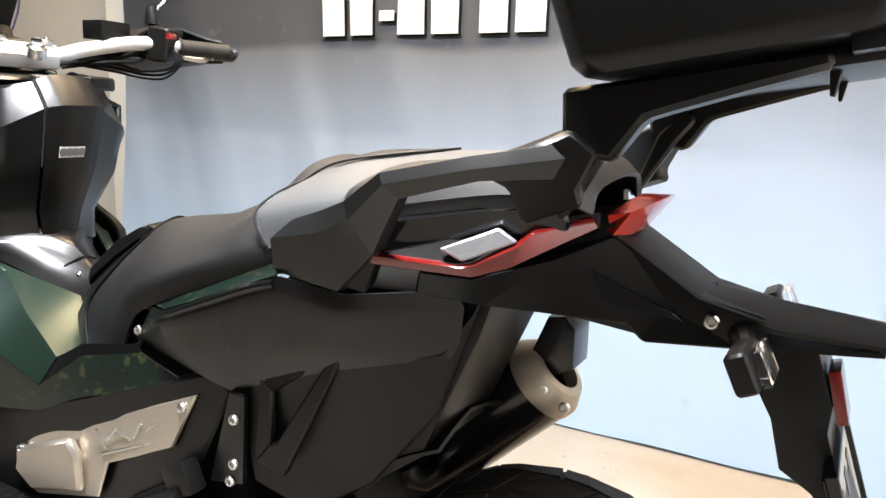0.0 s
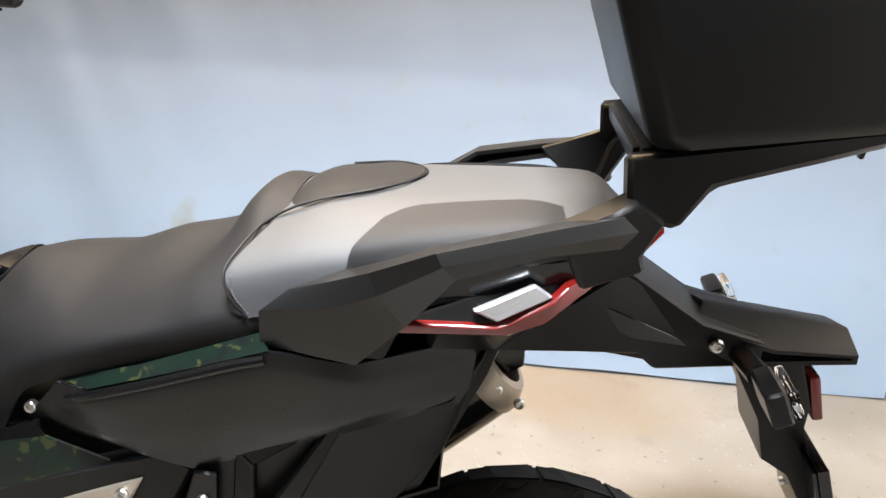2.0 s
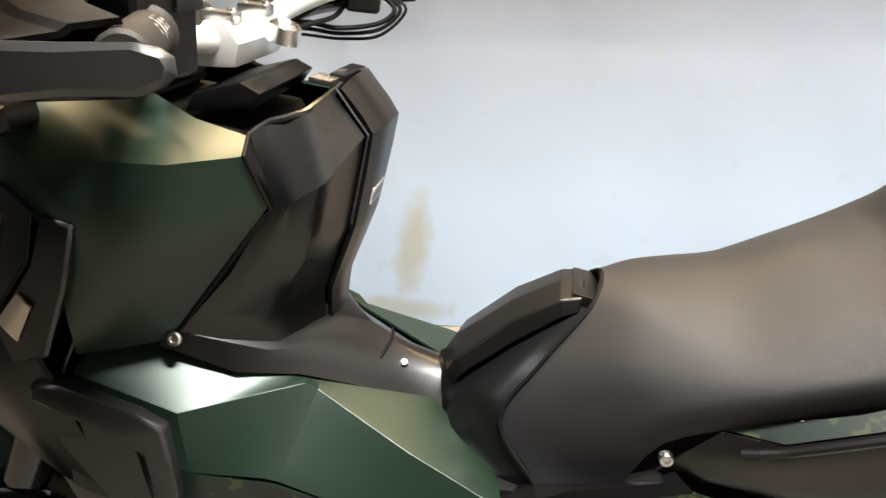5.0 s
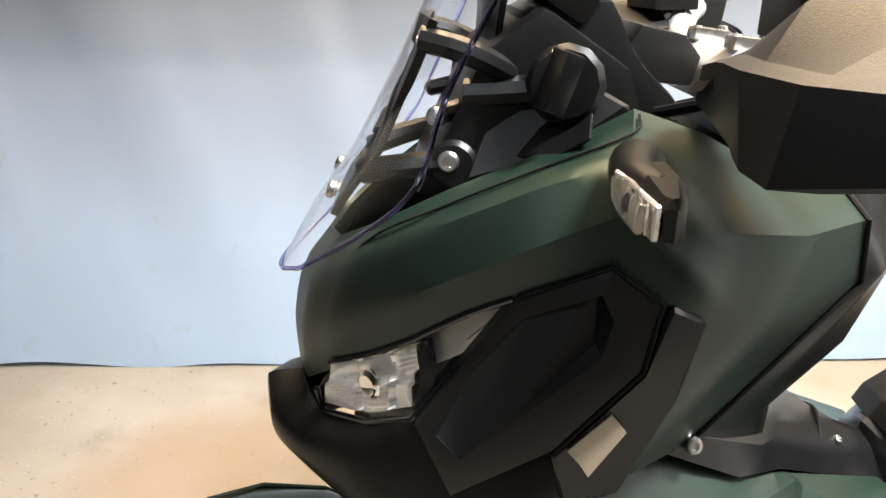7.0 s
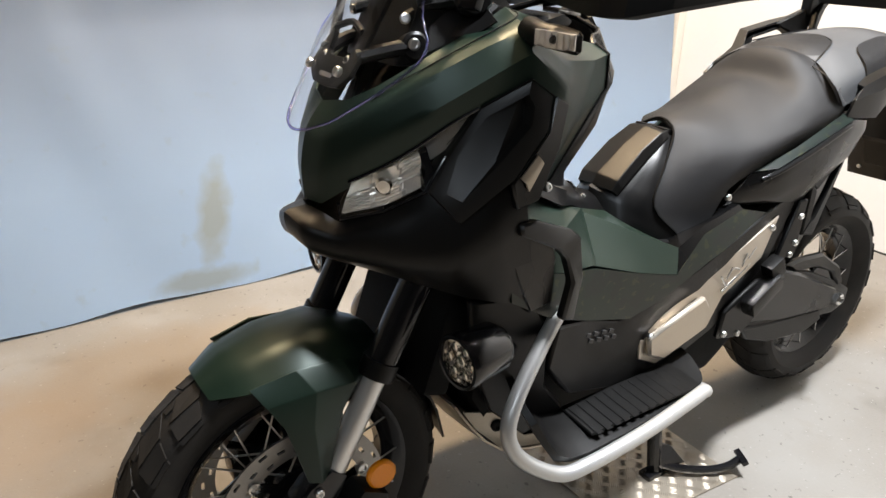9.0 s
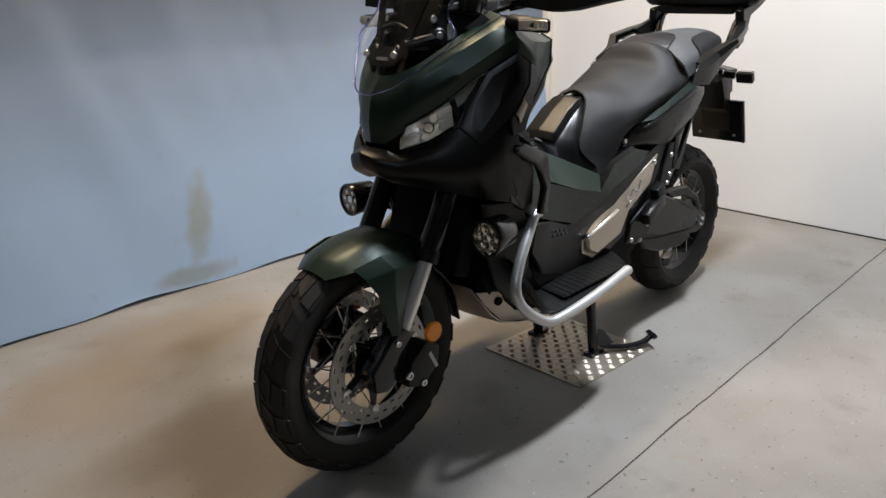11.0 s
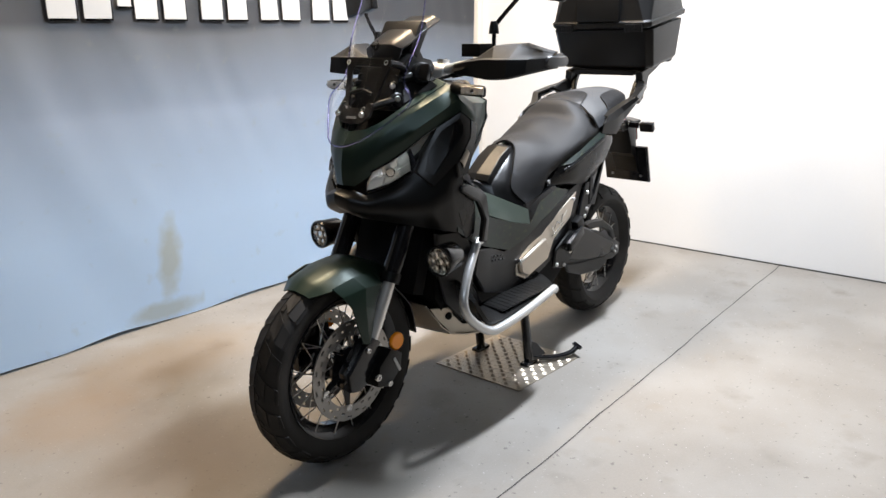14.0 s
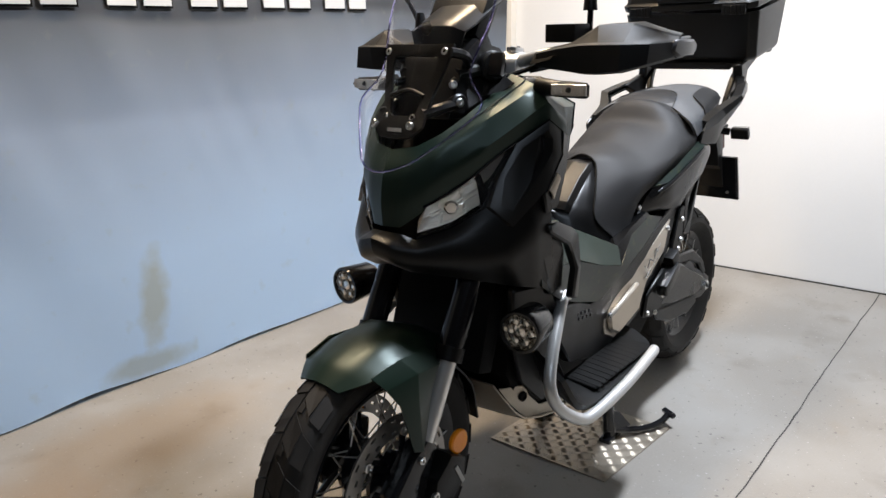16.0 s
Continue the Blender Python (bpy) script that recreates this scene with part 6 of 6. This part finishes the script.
# Swing arm, its covers, axle and the folded peg.
for s in (1, -1):
    sw = part("swing_arm", prism([(1.0854, 0.3949), (1.1112, 0.4457), (1.2385, 0.4743), (1.4072, 0.4318), (1.5633, 0.3639), (1.6161, 0.3342), (1.6122, 0.2906), (1.5556, 0.2768), (1.2893, 0.3137), (1.1162, 0.3603)], -0.125 * s - 0.014, -0.125 * s + 0.016, 0.008, 2), PLASTIC, bike, "black swing arm")
    part("swing_cover", plate([(1.124, -0.1569, 0.376), (1.2385, -0.1671, 0.4861), (1.3177, -0.1602, 0.4573), (1.5302, -0.1515, 0.3613), (1.5313, -0.1513, 0.3265), (1.4904, -0.151, 0.3095), (1.2887, -0.1522, 0.3345)], 0.018, s, 0.006), SATIN, sw)
    part("chain_cover", plate([(1.2582, -0.1569, 0.4889), (1.3177, -0.1543, 0.491), (1.4365, -0.1455, 0.4756), (1.5396, -0.1431, 0.4152), (1.5722, -0.1429, 0.3638), (1.5465, -0.1426, 0.3573), (1.5089, -0.1428, 0.4057), (1.4215, -0.1439, 0.4407), (1.3177, -0.1501, 0.4552)], 0.020, s, 0.006), PLASTIC, sw)
    part("lower_guard", plate([(1.1445, -0.1453, 0.3525), (1.2888, -0.1427, 0.3306), (1.491, -0.1421, 0.3075), (1.5023, -0.1421, 0.2745), (1.4357, -0.142, 0.2556), (1.2753, -0.1431, 0.2764), (1.1746, -0.1432, 0.3136)], 0.016, s, 0.005), PLASTIC, sw)
    part("axle_block", brick((0.050, 0.014, 0.038), pose(1.5443, -0.1425 * s, 0.3264, 0, 22, 0), 0.005, 2), SATIN, sw)
    part("axle_nut", lathe([(0, 0.017), (0.012, 0.017), (0.015, 0.013), (0.010, 0.009), (0.010, 0)], along((1.544, -0.146 * s, 0.3263), (1.5438, -0.9117 * s, 0.2969)), 6), STEEL, sw)
    part("peg_plate", plate([(1.0138, -0.1786, 0.4452), (1.1135, -0.1863, 0.5), (1.2167, -0.1851, 0.4861), (1.1942, -0.1827, 0.455), (1.1096, -0.1731, 0.3709), (1.0815, -0.1708, 0.3602), (1.0181, -0.1693, 0.3745)], 0.016, s, 0.005), PLASTIC, bike)
    part("passenger_peg", brick((0.110, 0.034, 0.040), pose(1.11, -0.1957 * s, 0.4745, 0, -26, 3 * s), 0.008, 2), SATIN, bike, "folded passenger peg")
    part("peg_hinge", brick((0.045, 0.030, 0.045), pose(1.1489, -0.1877 * s, 0.5212, 0, -26, 0), 0.006, 2), PLASTIC, bike)
    for p in ((1.0318, -0.1733, 0.3867), (1.0806, -0.1744, 0.3753), (1.1098, -0.1812, 0.4207)):
        bolt((p[0], p[1] * s, p[2]), (0, -s, 0), 0.0075, sw)
part("sprocket", lathe([(-0.004, 0.04), (-0.004, 0.080), (0.004, 0.080), (0.004, 0.04)], pose(1.5969, -0.0643, 0.2987, 90, 0, 0), 42, True), GREY, rear)
part("shock", tube([(1.2185, 0.0, 0.4943), (1.3197, 0.0, 0.3238)], 0.035, 12, 1), DARK, bike)
part("rear_hugger", grid([[(1.3177, -0.0909, 0.474), (1.3077, 0.0, 0.4938), (1.3177, 0.0909, 0.474)], [(1.4078, -0.099, 0.5733), (1.3999, 0.0, 0.5951), (1.4078, 0.099, 0.5733)], [(1.4905, -0.094, 0.6156), (1.4867, 0.0, 0.6359), (1.4905, 0.094, 0.6156)]], 0.005, 1, 1), PLASTIC, bike)
# Fine bright pipe beside the rear wheel.
part("brake_pipe", tube([(1.2879, -0.1021, 0.4739), (1.3375, -0.1026, 0.5181), (1.388, -0.1058, 0.5929)], 0.006, 8, 4), STEEL, bike)

# Exhaust.
ex = part("exhaust", lathe([(0.0, 0.030), (0.03, 0.045), (0.06, 0.056), (0.28, 0.062), (0.312, 0.062), (0.318, 0.056)], along((1.3029, 0.1469, 0.4167), (1.5539, 0.1489, 0.6634)), 28), GLOSS, bike, "matt black silencer with a metal end cap")
part("end_cap", lathe([(0.312, 0.064), (0.326, 0.064), (0.350, 0.048), (0.352, 0.036), (0.340, 0.034)], along((1.3029, 0.1469, 0.4167), (1.5539, 0.1489, 0.6634)), 28), BEIGE, ex)
part("tail_pipe", prism([(1.5143, 0.6739), (1.5411, 0.7426), (1.5678, 0.7474), (1.5832, 0.7295), (1.5837, 0.6719), (1.5534, 0.6538)], 0.120, 0.185, 0.006, 2), GLOSS, ex)
for p in ((1.5486, 0.0965, 0.643), (1.5816, 0.0995, 0.623)):
    bolt(p, (0.3, -1, 0.1), 0.008, ex)
part("exhaust_pipe", tube([(0.6022, 0.0938, 0.2476), (1.0011, 0.1476, 0.2754), (1.1925, 0.1541, 0.3384), (1.3177, 0.1476, 0.4314)], 0.028, 14, 5), BEIGE, bike)
part("header_pipe", tube([(0.4126, 0.0578, 0.5744), (0.3863, 0.0418, 0.4742), (0.426, 0.0405, 0.336), (0.6029, 0.0565, 0.2761)], 0.024, 14, 5), BEIGE, bike)

# ---- rack, top case ----
for s in (1, -1):
    part("rack_arm", plate([(1.657, -0.180, 1.004), (1.653, -0.176, 1.048), (1.700, -0.172, 1.055), (1.872, -0.160, 1.084), (1.875, -0.160, 1.068), (1.818, -0.168, 1.051), (1.751, -0.172, 1.030), (1.731, -0.173, 1.023), (1.704, -0.178, 0.984), (1.672, -0.180, 0.988)], 0.030, s, 0.005), PLASTIC, bike, "black rack arm")
    part("rack_strut", plate([(1.640, -0.140, 0.920), (1.650, -0.142, 0.922), (1.692, -0.152, 0.990), (1.715, -0.156, 1.020), (1.700, -0.156, 1.036), (1.668, -0.152, 1.000)], 0.018, s, 0.004), PLASTIC, bike)
rack = part("rack_plate", brick((0.250, 0.300, 0.016), pose(1.791, 0.0, 1.063, 0, -9.2, 0), 0.005, 2), PLASTIC, bike, "black luggage rack plate")
part("rack_bridge", brick((0.022, 0.270, 0.020), pose(1.672, 0.0, 1.040, 0, -9, 0), 0.005, 2), PLASTIC, rack)
for y in (-0.1115, -0.0934, 0.0941):
    part("rack_hook", plate([(1.8678, y, 1.0739), (1.8795, y, 1.0749), (1.8746, y, 1.0466), (1.8707, y, 1.0465)], 0.008, 1, 0.001, (0, 1, 0)), PLASTIC, rack)

CM = pose(1.6563, 0.0, 1.053, 0, -9.2, 0)
case = empty("top_case", "black plastic top case on the rear rack", "top case")
sec = lambda z, x0, x1, w, r=0.022: [(x0 + r, -w, z), (x1 - r, -w, z), (x1, -w + r, z), (x1, w - r, z), (x1 - r, w, z), (x0 + r, w, z), (x0, w - r, z), (x0, -w + r, z)]  # noqa: E731


def shell(rings, bevel=0.006):
    bm = bmesh.new()
    rs = [[bm.verts.new(p) for p in ring] for ring in rings]
    for a, b in zip(rs, rs[1:]):
        for i in range(len(a)):
            bm.faces.new((a[i], a[(i + 1) % len(a)], b[(i + 1) % len(a)], b[i]))
    bm.faces.new(rs[0][::-1])
    bm.faces.new(rs[-1])
    bmesh.ops.recalc_face_normals(bm, faces=bm.faces)
    soften(bm, bevel, 2, 25)
    bmesh.ops.transform(bm, matrix=CM, verts=bm.verts)
    return bm


part("case_body", shell([sec(0.0, 0.02, 0.265, 0.200), sec(0.012, 0.010, 0.275, 0.209), sec(0.160, -0.018, 0.305, 0.222)]), PLASTIC, case)
lid = part("case_lid", shell([sec(0.170, -0.030, 0.338, 0.220), sec(0.190, -0.034, 0.342, 0.224), sec(0.195, -0.026, 0.334, 0.216), sec(0.290, -0.010, 0.320, 0.212, 0.05), sec(0.325, 0.03, 0.285, 0.172, 0.06)], 0.008), PLASTIC, case)
for y in (-0.155, 0.155):
    hg = part("case_hinge", brick((0.014, 0.075, 0.030), CM @ pose(-0.032, y, 0.170), 0.004, 2), SATIN, case)
    for i in range(6):
        part("hinge_rib", brick((0.006, 0.004, 0.026), CM @ pose(-0.039, y - 0.028 + 0.011 * i, 0.170), 0.001, 1), PLASTIC, hg)
part("lid_bulge", brick((0.030, 0.190, 0.100), CM @ pose(-0.018, 0, 0.243, 0, 9, 0), 0.012, 2), PLASTIC, lid)
part("case_foot", brick((0.030, 0.05, 0.014), CM @ pose(0.245, -0.165, -0.006), 0.003, 2), PLASTIC, case)

# ---- checker plate under the stand ----
CHECK = material("checker_plate", (0.42, 0.37, 0.30), 0.42, metal=0.85, grain=200, bump=0.25, vary=0.2)
cp = plate([(0.745, 0.171, 0.004), (0.743, -0.203, 0.004), (1.112, -0.229, 0.004), (1.118, 0.148, 0.004)], 0.0035, 1, 0.0006, (0, 0, -1))
chk = part("checker_plate", cp, CHECK)
tagged(chk, "square of worn aluminium checker plate under the stand", "metal plate")
bm = bmesh.new()
for i in range(14):
    for j in range(14):
        for k in range(5):
            x, y = 0.760 + 0.0260 * i, -0.192 + 0.0262 * j - 0.0018 * i
            d = (k - 2) * 0.0046
            a = 0.785 if (i + j) % 2 else -0.785
            m = pose(x - d * math.sin(a), y + d * math.cos(a), 0.0042, 0, 0, math.degrees(a))
            vs = [bm.verts.new(m @ Vector(v)) for v in ((-0.010, 0, 0), (0, -0.0015, 0.0004), (0.010, 0, 0), (0, 0.0015, 0.0004), (0, 0, 0.0014))]
            for q in ((0, 1, 4), (1, 2, 4), (2, 3, 4), (3, 0, 4)):
                bm.faces.new([vs[n_] for n_ in q])
tagged(part("raised_tread", bm, CHECK, chk), kind="stuff")
